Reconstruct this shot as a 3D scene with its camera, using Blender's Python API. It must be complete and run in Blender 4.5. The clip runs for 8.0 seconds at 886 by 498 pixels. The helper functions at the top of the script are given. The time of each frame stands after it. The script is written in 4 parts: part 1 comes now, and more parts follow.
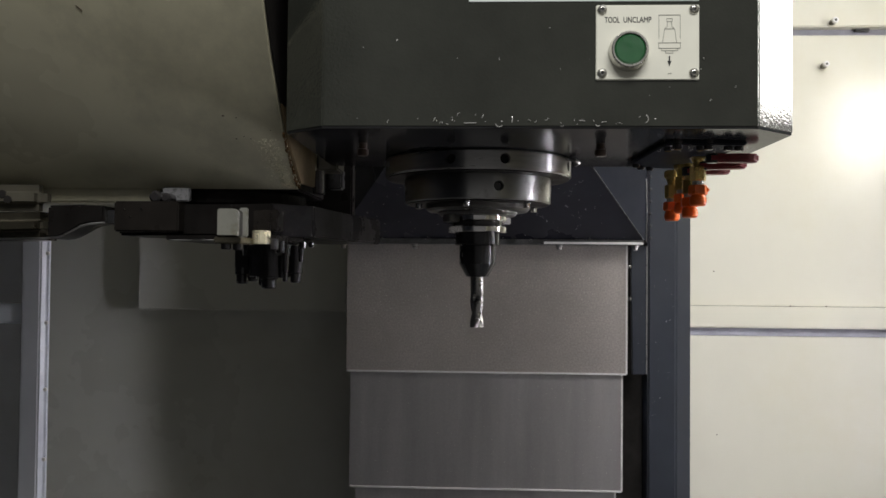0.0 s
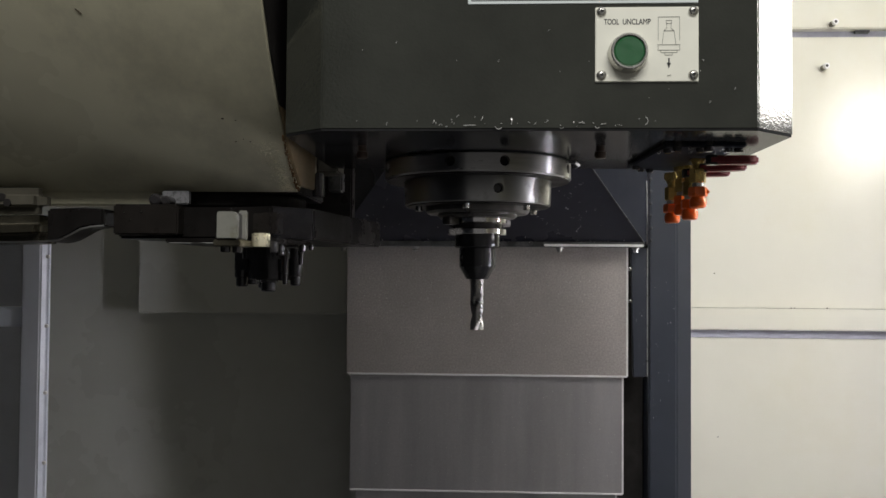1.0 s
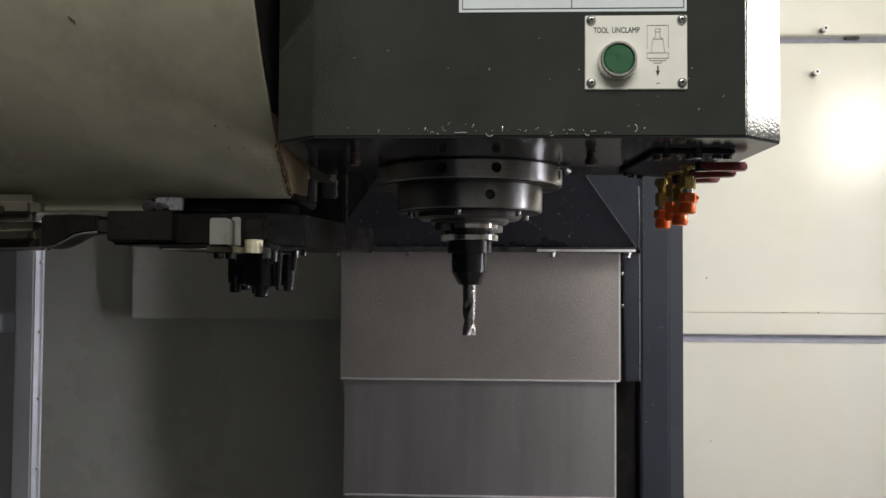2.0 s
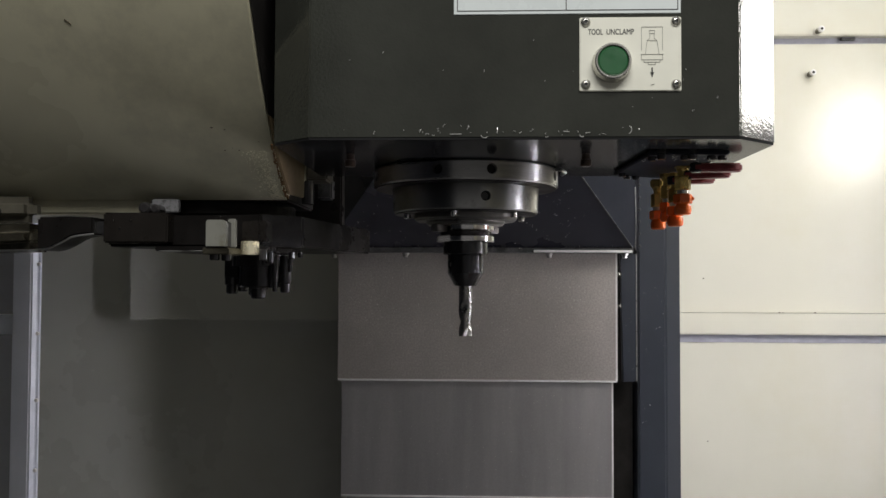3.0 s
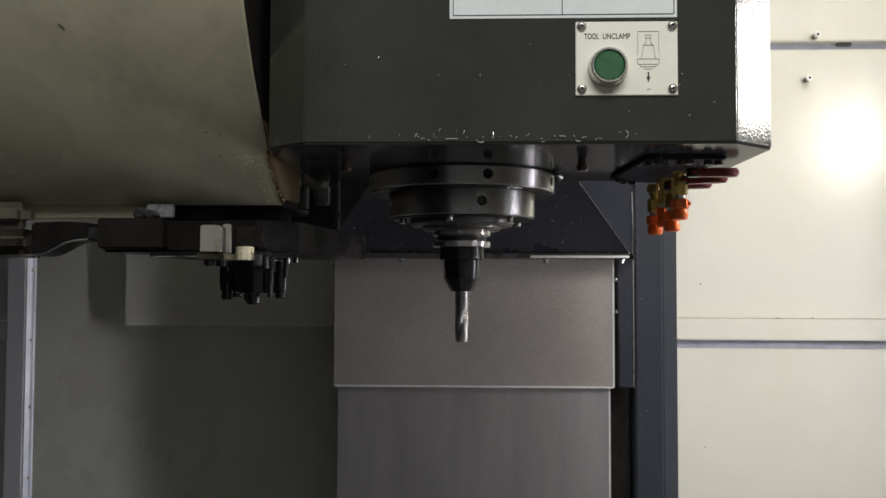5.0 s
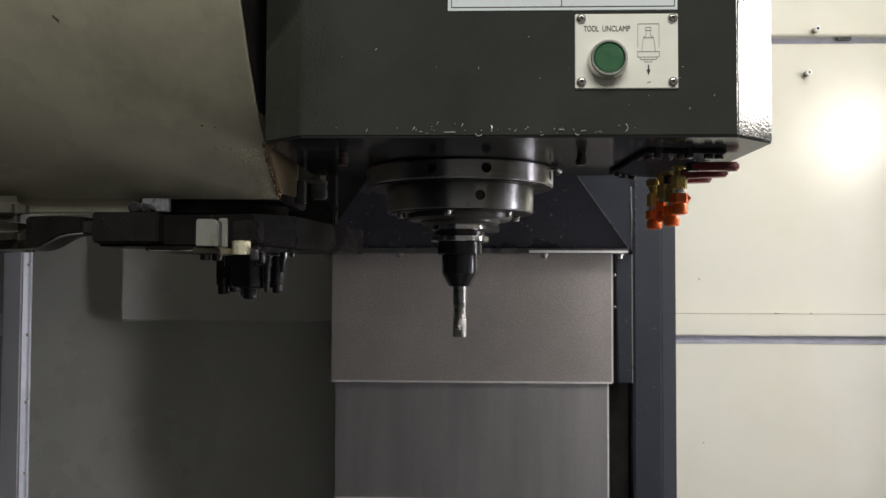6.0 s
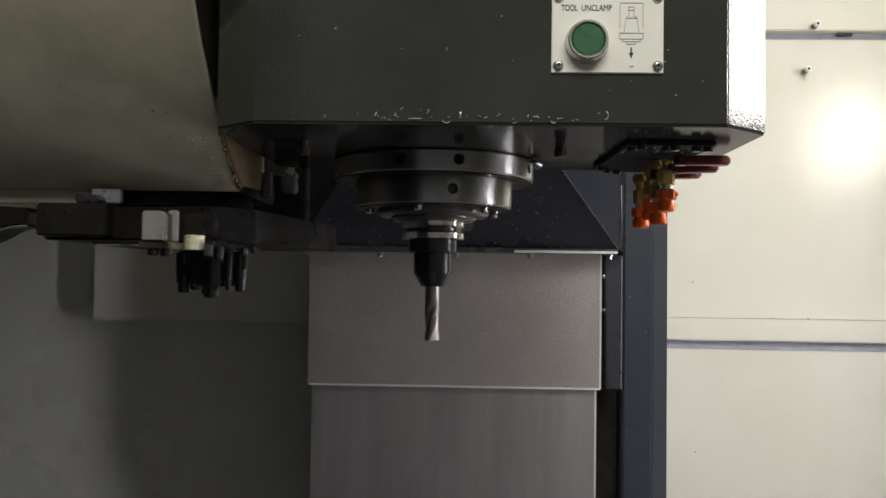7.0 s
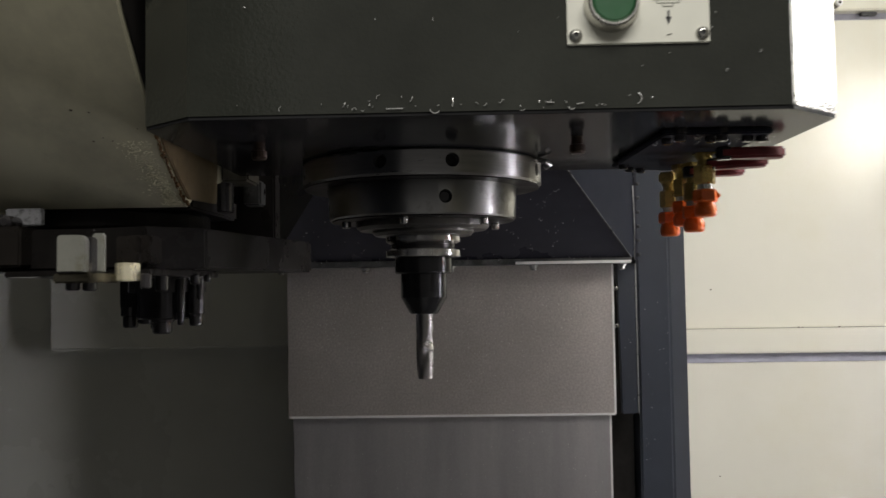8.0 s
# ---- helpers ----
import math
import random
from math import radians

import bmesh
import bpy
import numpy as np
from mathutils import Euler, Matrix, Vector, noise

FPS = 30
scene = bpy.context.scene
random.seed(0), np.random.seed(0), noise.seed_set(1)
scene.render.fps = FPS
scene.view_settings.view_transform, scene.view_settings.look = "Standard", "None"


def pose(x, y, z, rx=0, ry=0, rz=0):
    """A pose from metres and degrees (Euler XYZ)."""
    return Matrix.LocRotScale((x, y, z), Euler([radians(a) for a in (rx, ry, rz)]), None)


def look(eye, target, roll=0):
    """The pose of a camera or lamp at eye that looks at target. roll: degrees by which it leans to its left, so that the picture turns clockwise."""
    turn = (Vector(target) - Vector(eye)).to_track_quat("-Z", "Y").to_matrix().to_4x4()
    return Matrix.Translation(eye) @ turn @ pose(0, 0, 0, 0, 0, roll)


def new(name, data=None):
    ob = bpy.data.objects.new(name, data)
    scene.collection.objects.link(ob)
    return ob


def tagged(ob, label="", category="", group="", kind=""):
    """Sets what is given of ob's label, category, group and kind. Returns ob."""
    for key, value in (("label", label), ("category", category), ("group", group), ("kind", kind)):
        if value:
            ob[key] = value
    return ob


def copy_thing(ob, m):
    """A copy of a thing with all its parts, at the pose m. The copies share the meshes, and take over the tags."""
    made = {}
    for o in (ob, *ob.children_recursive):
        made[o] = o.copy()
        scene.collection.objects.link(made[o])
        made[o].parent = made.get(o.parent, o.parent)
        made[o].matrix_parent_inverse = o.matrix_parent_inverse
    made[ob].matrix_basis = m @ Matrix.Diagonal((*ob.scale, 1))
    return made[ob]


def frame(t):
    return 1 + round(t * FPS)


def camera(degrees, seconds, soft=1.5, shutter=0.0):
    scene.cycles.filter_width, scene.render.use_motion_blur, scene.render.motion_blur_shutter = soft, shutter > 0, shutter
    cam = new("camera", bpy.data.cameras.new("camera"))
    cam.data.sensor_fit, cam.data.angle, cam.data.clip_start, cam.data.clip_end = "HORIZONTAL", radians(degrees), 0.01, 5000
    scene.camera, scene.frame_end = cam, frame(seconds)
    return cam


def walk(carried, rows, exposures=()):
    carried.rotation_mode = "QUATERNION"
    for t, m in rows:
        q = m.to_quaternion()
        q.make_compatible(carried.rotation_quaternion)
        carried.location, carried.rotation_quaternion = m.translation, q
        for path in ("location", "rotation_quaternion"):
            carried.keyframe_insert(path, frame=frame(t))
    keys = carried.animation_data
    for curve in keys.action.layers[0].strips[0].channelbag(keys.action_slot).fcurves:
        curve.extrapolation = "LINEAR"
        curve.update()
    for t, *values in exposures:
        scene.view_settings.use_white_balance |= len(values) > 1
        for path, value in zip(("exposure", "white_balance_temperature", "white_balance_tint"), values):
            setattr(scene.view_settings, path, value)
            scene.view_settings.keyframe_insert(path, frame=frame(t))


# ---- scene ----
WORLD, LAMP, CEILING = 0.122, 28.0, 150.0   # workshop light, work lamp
WINDOW = 23.5             # pale light beyond the side window
SPIN, TOP = 4.4, 80.0      # start of the spindle, degrees a frame at speed
cam = camera(55.9, 8.0, 1.5, 0.75)
PATH = [
    (0, (0.003, 0.012, 1.499), (-0.086, 2.01, 1.548), 0.5),
    (0.5, (0.004, 0.011, 1.499), (-0.101, 2.007, 1.553), 0.4),
    (1, (0.004, 0.013, 1.499), (-0.087, 2.01, 1.554), 0.4),
    (1.5, (0.005, 0.01, 1.5), (-0.077, 2.008, 1.564), 0.4),
    (3, (0.01, 0.006, 1.501), (-0.066, 2.003, 1.568), 0.2),
    (3.5, (0.008, 0.004, 1.502), (-0.072, 2.001, 1.577), 0.1),
    (4, (0.01, 0.004, 1.502), (-0.07, 2.001, 1.584), 0.1),
    (4.5, (0.011, 0.006, 1.501), (-0.063, 2.003, 1.586), 0.1),
    (6, (0.011, 0.016, 1.5), (-0.054, 2.014, 1.57), 0.2),
    (6.2, (0.011, 0.018, 1.499), (-0.049, 2.016, 1.569), 0.1),
    (6.5, (0.013, 0.033, 1.502), (-0.013, 2.032, 1.57), 0.2),
    (6.8, (0.022, 0.052, 1.498), (-0.024, 2.05, 1.568), 0.3),
    (7, (0.037, 0.072, 1.499), (-0.027, 2.07, 1.571), 0.8),
    (7.1, (0.043, 0.081, 1.497), (-0.032, 2.078, 1.579), 0.8),
    (7.3, (0.055, 0.102, 1.501), (-0.055, 2.097, 1.577), 1.1),
    (7.5, (0.054, 0.131, 1.504), (-0.059, 2.127, 1.566), 1.0),
    (7.6, (0.051, 0.147, 1.507), (-0.04, 2.143, 1.595), 0.4),
    (7.7, (0.047, 0.162, 1.512), (-0.01, 2.159, 1.614), -0.1),
    (7.8, (0.043, 0.181, 1.515), (-0.009, 2.178, 1.609), -0.5),
    (7.9, (0.037, 0.196, 1.514), (-0.014, 2.194, 1.602), -0.8),
    (8, (0.033, 0.21, 1.516), (-0.014, 2.208, 1.6), -0.9),
]
walk(cam, [(t, look(eye, target, roll)) for t, eye, target, roll in PATH], ((0, 0.04, 6540, 10), (4.5, 0.08, 6560, 10), (7.0, 0.03, 6620, 10), (8.0, -0.10, 6700, 10)))

# ---- world and light ----
world = bpy.data.worlds.new("workshop_air")
scene.world = world
world.use_nodes = True
wbg = world.node_tree.nodes["Background"]
wbg.inputs[0].default_value = (1.0, 0.975, 0.965, 1)
wbg.inputs[1].default_value = WORLD

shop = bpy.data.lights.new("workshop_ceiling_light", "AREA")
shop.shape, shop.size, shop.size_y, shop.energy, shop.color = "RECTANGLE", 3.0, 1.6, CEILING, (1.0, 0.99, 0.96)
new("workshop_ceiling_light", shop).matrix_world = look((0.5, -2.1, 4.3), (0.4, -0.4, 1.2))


# ---- materials ----
def material(name, color, rough=0.5, metal=0.0, vary=0.12, scale=18.0, bump=0.05, bump_scale=400.0, bump_dist=0.0006,
             rough_vary=0.1, stain=None, stain_scale=4.0, stain_cut=0.62, stain_soft=0.12, coat=0.0, emit=0.0, spec=0.5, turned=0.0, mottle=0.0, stretch=None, fine=0.0):
    m = bpy.data.materials.new(name)
    m.use_nodes = True
    nt = m.node_tree
    N, L = nt.nodes, nt.links
    b = N["Principled BSDF"]
    tc = N.new("ShaderNodeTexCoord")
    mp = N.new("ShaderNodeMapping")
    if stretch:
        mp.inputs["Scale"].default_value = stretch
    L.new(tc.outputs["Object"], mp.inputs["Vector"])

    def nz(sc, detail=4.0, rgh=0.6):
        n = N.new("ShaderNodeTexNoise")
        n.inputs["Scale"].default_value = sc
        n.inputs["Detail"].default_value = detail
        n.inputs["Roughness"].default_value = rgh
        L.new(mp.outputs[0], n.inputs["Vector"])
        return n.outputs["Fac"]

    def ramp(src, a, c0, bb, c1):
        r = N.new("ShaderNodeValToRGB")
        r.color_ramp.elements[0].position, r.color_ramp.elements[0].color = a, (*c0, 1)
        r.color_ramp.elements[1].position, r.color_ramp.elements[1].color = bb, (*c1, 1)
        L.new(src, r.inputs[0])
        return r.outputs[0]

    lo = tuple(max(0.0, c * (1 - vary)) for c in color)
    hi = tuple(min(1.0, c * (1 + vary)) for c in color)
    col = ramp(nz(scale), 0.3, lo, 0.7, hi)
    if fine:
        mix = N.new("ShaderNodeMix")
        mix.data_type, mix.blend_type = "RGBA", "MULTIPLY"
        mix.inputs[0].default_value = 1.0
        L.new(col, mix.inputs[6])
        L.new(ramp(nz(scale * 22, 2.0), 0.3, (1 - fine,) * 3, 0.7, (1, 1, 1)), mix.inputs[7])
        col = mix.outputs[2]
    if mottle:
        mn = N.new("ShaderNodeTexNoise")
        mn.inputs["Scale"].default_value, mn.inputs["Detail"].default_value = 330.0, 3.0
        L.new(tc.outputs["Object"], mn.inputs["Vector"])
        mix = N.new("ShaderNodeMix")
        mix.data_type, mix.blend_type = "RGBA", "MULTIPLY"
        mix.inputs[0].default_value = 1.0
        L.new(col, mix.inputs[6])
        L.new(ramp(mn.outputs["Fac"], 0.36, (1 - mottle,) * 3, 0.64, (1, 1, 1)), mix.inputs[7])
        col = mix.outputs[2]
    if stain:
        mix = N.new("ShaderNodeMix")
        mix.data_type = "RGBA"
        L.new(ramp(nz(stain_scale, 8.0, 0.7), stain_cut, (0, 0, 0), stain_cut + stain_soft, (1, 1, 1)), mix.inputs[0])
        L.new(col, mix.inputs[6])
        mix.inputs[7].default_value = (*stain, 1)
        col = mix.outputs[2]
    L.new(col, b.inputs["Base Color"])
    b.inputs["Metallic"].default_value = metal
    mr = N.new("ShaderNodeMapRange")
    mr.inputs["To Min"].default_value = max(0.02, rough - rough_vary)
    mr.inputs["To Max"].default_value = min(1.0, rough + rough_vary)
    mr.inputs["From Min"].default_value, mr.inputs["From Max"].default_value = 0.3, 0.7
    L.new(nz(scale * 0.6, 5.0), mr.inputs["Value"])
    L.new(mr.outputs[0], b.inputs["Roughness"])
    b.inputs["Specular IOR Level"].default_value = spec
    if coat:
        b.inputs["Coat Weight"].default_value = coat
        b.inputs["Coat Roughness"].default_value = 0.08
    if turned:
        tg = N.new("ShaderNodeTangent")
        tg.direction_type, tg.axis = "RADIAL", "Z"
        L.new(tg.outputs[0], b.inputs["Tangent"])
        b.inputs["Anisotropic"].default_value = turned
        b.inputs["Anisotropic Rotation"].default_value = 0.25
    if bump:
        bp = N.new("ShaderNodeBump")
        bp.inputs["Strength"].default_value = bump
        bp.inputs["Distance"].default_value = bump_dist
        L.new(nz(bump_scale, 2.0), bp.inputs["Height"])
        L.new(bp.outputs[0], b.inputs["Normal"])
    if emit:
        b.inputs["Emission Color"].default_value = (*color, 1)
        b.inputs["Emission Strength"].default_value = emit
    return m


def glass_material():
    m = bpy.data.materials.new("window_glass")
    m.use_nodes = True
    b = m.node_tree.nodes["Principled BSDF"]
    b.inputs["Transmission Weight"].default_value = 1.0
    b.inputs["Roughness"].default_value = 0.02
    b.inputs["IOR"].default_value = 1.45
    return m


M = {
    "cream": material("cream_paint", (0.73, 0.712, 0.615), 0.14, vary=0.03, scale=5, bump=0.40, bump_scale=560, bump_dist=0.0005, rough_vary=0.03, stain=(0.68, 0.64, 0.49), stain_scale=1.8, stain_cut=0.50, stain_soft=0.35),
    # the same cream paint, with the left wall's shade put into the colour
    "shaded_cream": material("shaded_cream_paint", (0.64, 0.635, 0.58), 0.3, vary=0.05, scale=5, bump=0.15, bump_scale=400, stain=(0.55, 0.535, 0.47), stain_scale=2.2, stain_cut=0.50, stain_soft=0.3),
    "cover_paint": material("oily_cream_paint", (0.69, 0.655, 0.485), 0.32, vary=0.10, scale=5, bump=0.12, bump_scale=220, stain=(0.30, 0.285, 0.22), stain_scale=3.2, stain_cut=0.46, stain_soft=0.3),
    "brown_edge": material("rusty_brown_paint", (0.19, 0.14, 0.075), 0.5, vary=0.25, scale=25, stain=(0.10, 0.06, 0.03), stain_scale=30, stain_cut=0.6),
    "head": material("black_textured_paint", (0.032, 0.034, 0.028), 0.05, spec=0.8, vary=0.2, scale=12, bump=0.30, bump_scale=360, bump_dist=0.0006, rough_vary=0.02),
    "under": material("black_gloss_paint", (0.026, 0.026, 0.027), 0.12, spec=0.03, vary=0.3, scale=10, bump=0.04, bump_scale=120, rough_vary=0.04),
    "hood": material("oily_black_sheet", (0.028, 0.028, 0.035), 0.28, spec=0.22, vary=0.3, scale=8, bump=0.05, bump_scale=90, rough_vary=0.08),
    "column": material("blue_grey_paint", (0.024, 0.028, 0.037), 0.38, vary=0.12, scale=9, bump=0.06, bump_scale=300),
    "black": material("black_oxide_steel", (0.032, 0.030, 0.031), 0.11, metal=0.1, vary=0.2, scale=60, bump=0.02, bump_scale=500),
    "holder": material("satin_black_holder", (0.028, 0.028, 0.030), 0.19, metal=0.3, vary=0.15, scale=60, bump=0.03, bump_scale=500),
    "grip_grey": material("oily_dark_grey_steel", (0.015, 0.013, 0.0115), 0.30, spec=0.22, vary=0.25, scale=40, bump=0.08, bump_scale=300, stain=(0.010, 0.009, 0.008), stain_scale=30, stain_cut=0.56),
    # the hood's oily black paint, darkened to hold reflected light down
    "hood_dimmed": material("dimmed_oily_black_sheet", (0.018, 0.020, 0.027), 0.34, spec=0.02, vary=0.3, scale=8, bump=0.05, bump_scale=90, rough_vary=0.08),
    # near black for dark parts, and for shade put into holes as colour
    "deep": material("black_and_hole_shade", (0.024, 0.022, 0.021), 0.6, spec=0.12, vary=0.3, scale=30),
    "steel": material("mottled_cover_steel", (0.51, 0.468, 0.437), 0.42, metal=0.7, vary=0.08, scale=9, bump=0.22, bump_scale=420, bump_dist=0.0003, rough_vary=0.07, stain=(0.38, 0.345, 0.315), stain_scale=4, stain_cut=0.46, stain_soft=0.3, mottle=0.20),
    "steel2": material("brushed_cover_steel", (0.42, 0.402, 0.397), 0.40, metal=0.72, vary=0.15, scale=2.2, bump=0.05, bump_scale=60, stretch=(8, 8, 0.8), rough_vary=0.06, stain=(0.35, 0.335, 0.33), stain_scale=0.9, stain_cut=0.48, stain_soft=0.25, mottle=0.06),
    "steel_edge": material("bare_steel_edge", (0.80, 0.79, 0.77), 0.38, metal=0.35, vary=0.06, scale=60),
    "ring": material("turned_steel", (0.44, 0.435, 0.43), 0.30, turned=0.85, metal=1.0, vary=0.10, scale=30, bump=0.02, bump_scale=90, stretch=(1, 1, 14), rough_vary=0.04, stain=(0.26, 0.24, 0.22), stain_scale=14, stain_cut=0.60),
    "ring2": material("ground_steel", (0.42, 0.42, 0.415), 0.33, turned=0.82, metal=1.0, vary=0.12, scale=26, bump=0.02, bump_scale=120, rough_vary=0.04, stain=(0.23, 0.22, 0.20), stain_scale=22, stain_cut=0.60),
    "seal_steel": material("oily_grey_seal_steel", (0.14, 0.135, 0.13), 0.34, metal=0.8, vary=0.2, scale=50, bump=0.03, bump_scale=200),
    "bright": material("polished_steel", (0.66, 0.65, 0.64), 0.14, metal=1.0, vary=0.1, scale=80, rough_vary=0.05),
    "carbide": material("ground_carbide", (0.32, 0.31, 0.30), 0.30, metal=1.0, vary=0.15, scale=120, bump=0.04, bump_scale=900, rough_vary=0.06),
    "plate": material("cream_sign_plate", (0.78, 0.775, 0.68), 0.35, vary=0.03, scale=40, stain=(0.60, 0.56, 0.42), stain_scale=35, stain_cut=0.64),
    "label": material("pale_grey_label", (0.66, 0.71, 0.71), 0.3, vary=0.03, scale=30),
    "grey_ink": material("grey_ink", (0.22, 0.22, 0.20), 0.5, vary=0.1),
    "ink": material("black_ink", (0.015, 0.015, 0.015), 0.5, vary=0.1),
    "green": material("green_plastic", (0.018, 0.10, 0.035), 0.35, vary=0.08, scale=90, bump=0.05, bump_scale=800),
    "chrome": material("chrome_bezel", (0.60, 0.59, 0.55), 0.26, metal=0.88, vary=0.12, scale=80),
    "brass": material("brass_fitting", (0.52, 0.38, 0.13), 0.3, metal=1.0, vary=0.18, scale=90, stain=(0.2, 0.14, 0.05), stain_scale=70, stain_cut=0.6),
    "orange": material("orange_plastic", (0.92, 0.17, 0.025), 0.32, vary=0.08, scale=90, bump=0.03),
    "red": material("dark_red_vinyl", (0.16, 0.010, 0.014), 0.4, vary=0.2, scale=70, bump=0.05),
    # near black for the unlit undersides of the steel rings
    "ring_shade": material("shaded_ring_steel", (0.013, 0.012, 0.012), 0.35, spec=0.1, vary=0.3, scale=40, bump=0.04, bump_scale=200),
    "white_block": material("matt_white_block", (0.20, 0.20, 0.175), 0.4, vary=0.10, scale=70, stain=(0.15, 0.14, 0.10), stain_scale=60, stain_cut=0.56),
    "straw": material("yellowed_steel", (0.80, 0.74, 0.54), 0.24, metal=0.55, vary=0.15, scale=90),
    "cast": material("oily_cast_metal", (0.17, 0.155, 0.115), 0.24, metal=0.85, vary=0.35, scale=30, bump=0.1, bump_scale=200, stain=(0.05, 0.043, 0.03), stain_scale=22, stain_cut=0.52),
    "speckle": material("speckled_white_metal", (0.24, 0.24, 0.25), 0.4, vary=0.1, scale=80, stain=(0.05, 0.05, 0.05), stain_scale=210, stain_cut=0.50),
    "swarf": material("bright_swarf", (0.85, 0.85, 0.82), 0.25, metal=0.6, vary=0.1, scale=200),
    # pale rail colour; on the post flange it stands for bluish light
    "pale_blue": material("pale_blue_grey", (0.76, 0.79, 0.88), 0.28, vary=0.05, scale=30),
    "post": material("grey_post_paint", (0.55, 0.56, 0.60), 0.35, vary=0.06, scale=8, bump=0.08, bump_scale=300),
    "tray": material("dark_tray_steel", (0.05, 0.05, 0.05), 0.35, vary=0.3, scale=6),
    "shop_floor": material("sealed_concrete", (0.28, 0.28, 0.27), 0.5, vary=0.15, scale=2),
    "crumb": material("dried_coolant", (0.74, 0.70, 0.54), 0.6, vary=0.2, scale=200),
    "rust": material("brown_rust", (0.16, 0.085, 0.03), 0.7, vary=0.35, scale=200),
    "droplet": material("dried_droplet", (0.62, 0.60, 0.56), 0.30, metal=0.0, vary=0.2, scale=90),
    "lip": material("dirty_grey_lip", (0.075, 0.075, 0.075), 0.35, metal=0.3, vary=0.4, scale=60, stain=(0.03, 0.03, 0.03), stain_scale=40, stain_cut=0.5),
    "dull": material("dull_olive_casting", (0.095, 0.088, 0.068), 0.4, vary=0.25, scale=30, stain=(0.06, 0.054, 0.04), stain_scale=18, stain_cut=0.55),
    "arm": material("oily_black_arm", (0.011, 0.010, 0.0095), 0.28, spec=0.10, vary=0.3, scale=30, bump=0.06, bump_scale=200),
    "plug": material("brown_stained_plug", (0.045, 0.027, 0.018), 0.35, metal=0.3, vary=0.3, scale=200),
    "daylight": material("pale_daylight", (0.83, 0.82, 0.91), 0.5, vary=0.0, emit=WINDOW, bump=0),
    "glass": glass_material(),
    "speck": material("dark_dirt", (0.07, 0.05, 0.03), 0.7, vary=0.3, scale=200),
    # the shade in the wall's gaps, put in as a flat colour
    "seal": material("seam_gap_shade", (0.36, 0.36, 0.42), 0.5, vary=0.15, scale=40),
    "glow": material("lamp_diffuser", (1.0, 0.98, 0.92), 0.4, vary=0.0, emit=LAMP, bump=0),
    "overlay_grey": material("dark_grey_sheet", (0.24, 0.24, 0.24), 0.4, vary=0.12, scale=6),
    "lamp_body": material("grey_lamp_housing", (0.4, 0.4, 0.4), 0.4, vary=0.05),
    "smear": material("dark_oil_smear", (0.05, 0.045, 0.03), 0.3, vary=0.2, scale=60),
}


# ---- building helpers ----
def part(name, bm, mat, parent=None, label="", smooth=None):
    me = bpy.data.meshes.new(name)
    bmesh.ops.recalc_face_normals(bm, faces=bm.faces)
    bm.to_mesh(me)
    bm.free()
    me.materials.append(M[mat])
    if smooth:
        me.shade_smooth()
        me.set_sharp_from_angle(angle=radians(smooth))
    ob = new(name, me)
    if parent:
        ob.parent = parent
    if label:
        tagged(ob, label)
    return ob


def thing(name, x, y, z, label, category, group="", kind=""):
    ob = new(name)
    ob.empty_display_size = 0.02
    ob.matrix_basis = pose(x, y, z)
    return tagged(ob, label, category, group, kind)


def bevel(bm, w, seg=2):
    if w:
        bmesh.ops.bevel(bm, geom=bm.edges[:] + bm.verts[:], offset=w, segments=seg, affect="EDGES", clamp_overlap=True)
    return bm


def box(x0, x1, y0, y1, z0, z1, w=0.0, seg=2, bm=None):
    b = bmesh.new()
    bmesh.ops.create_cube(b, size=1.0)
    for v in b.verts:
        v.co = ((x0 + x1) / 2 + v.co.x * (x1 - x0), (y0 + y1) / 2 + v.co.y * (y1 - y0), (z0 + z1) / 2 + v.co.z * (z1 - z0))
    bevel(b, w, seg)
    return merge(bm, b)


def merge(bm, b):
    if bm is None:
        return b
    me = bpy.data.meshes.new("tmp")
    b.to_mesh(me)
    b.free()
    bm.from_mesh(me)
    bpy.data.meshes.remove(me)
    return bm


def prism(points, z0, z1, w=0.0, seg=2):
    """A polygon in plan, raised from z0 to z1."""
    b = bmesh.new()
    f = b.faces.new([b.verts.new((x, y, z0)) for x, y in points])
    top = bmesh.ops.extrude_face_region(b, geom=[f])
    for v in top["geom"]:
        if isinstance(v, bmesh.types.BMVert):
            v.co.z = z1
    return bevel(b, w, seg)


def side_prism(points, x0, x1, w=0.0, seg=2):
    """A polygon in y and z, drawn out along x."""
    b = bmesh.new()
    f = b.faces.new([b.verts.new((x0, y, z)) for y, z in points])
    top = bmesh.ops.extrude_face_region(b, geom=[f])
    for v in top["geom"]:
        if isinstance(v, bmesh.types.BMVert):
            v.co.x = x1
    return bevel(b, w, seg)


def front_prism(points, y0, y1, w=0.0, seg=2):
    """A polygon in x and z, drawn out along y."""
    b = bmesh.new()
    f = b.faces.new([b.verts.new((x, y0, z)) for x, z in points])
    top = bmesh.ops.extrude_face_region(b, geom=[f])
    for v in top["geom"]:
        if isinstance(v, bmesh.types.BMVert):
            v.co.y = y1
    return bevel(b, w, seg)


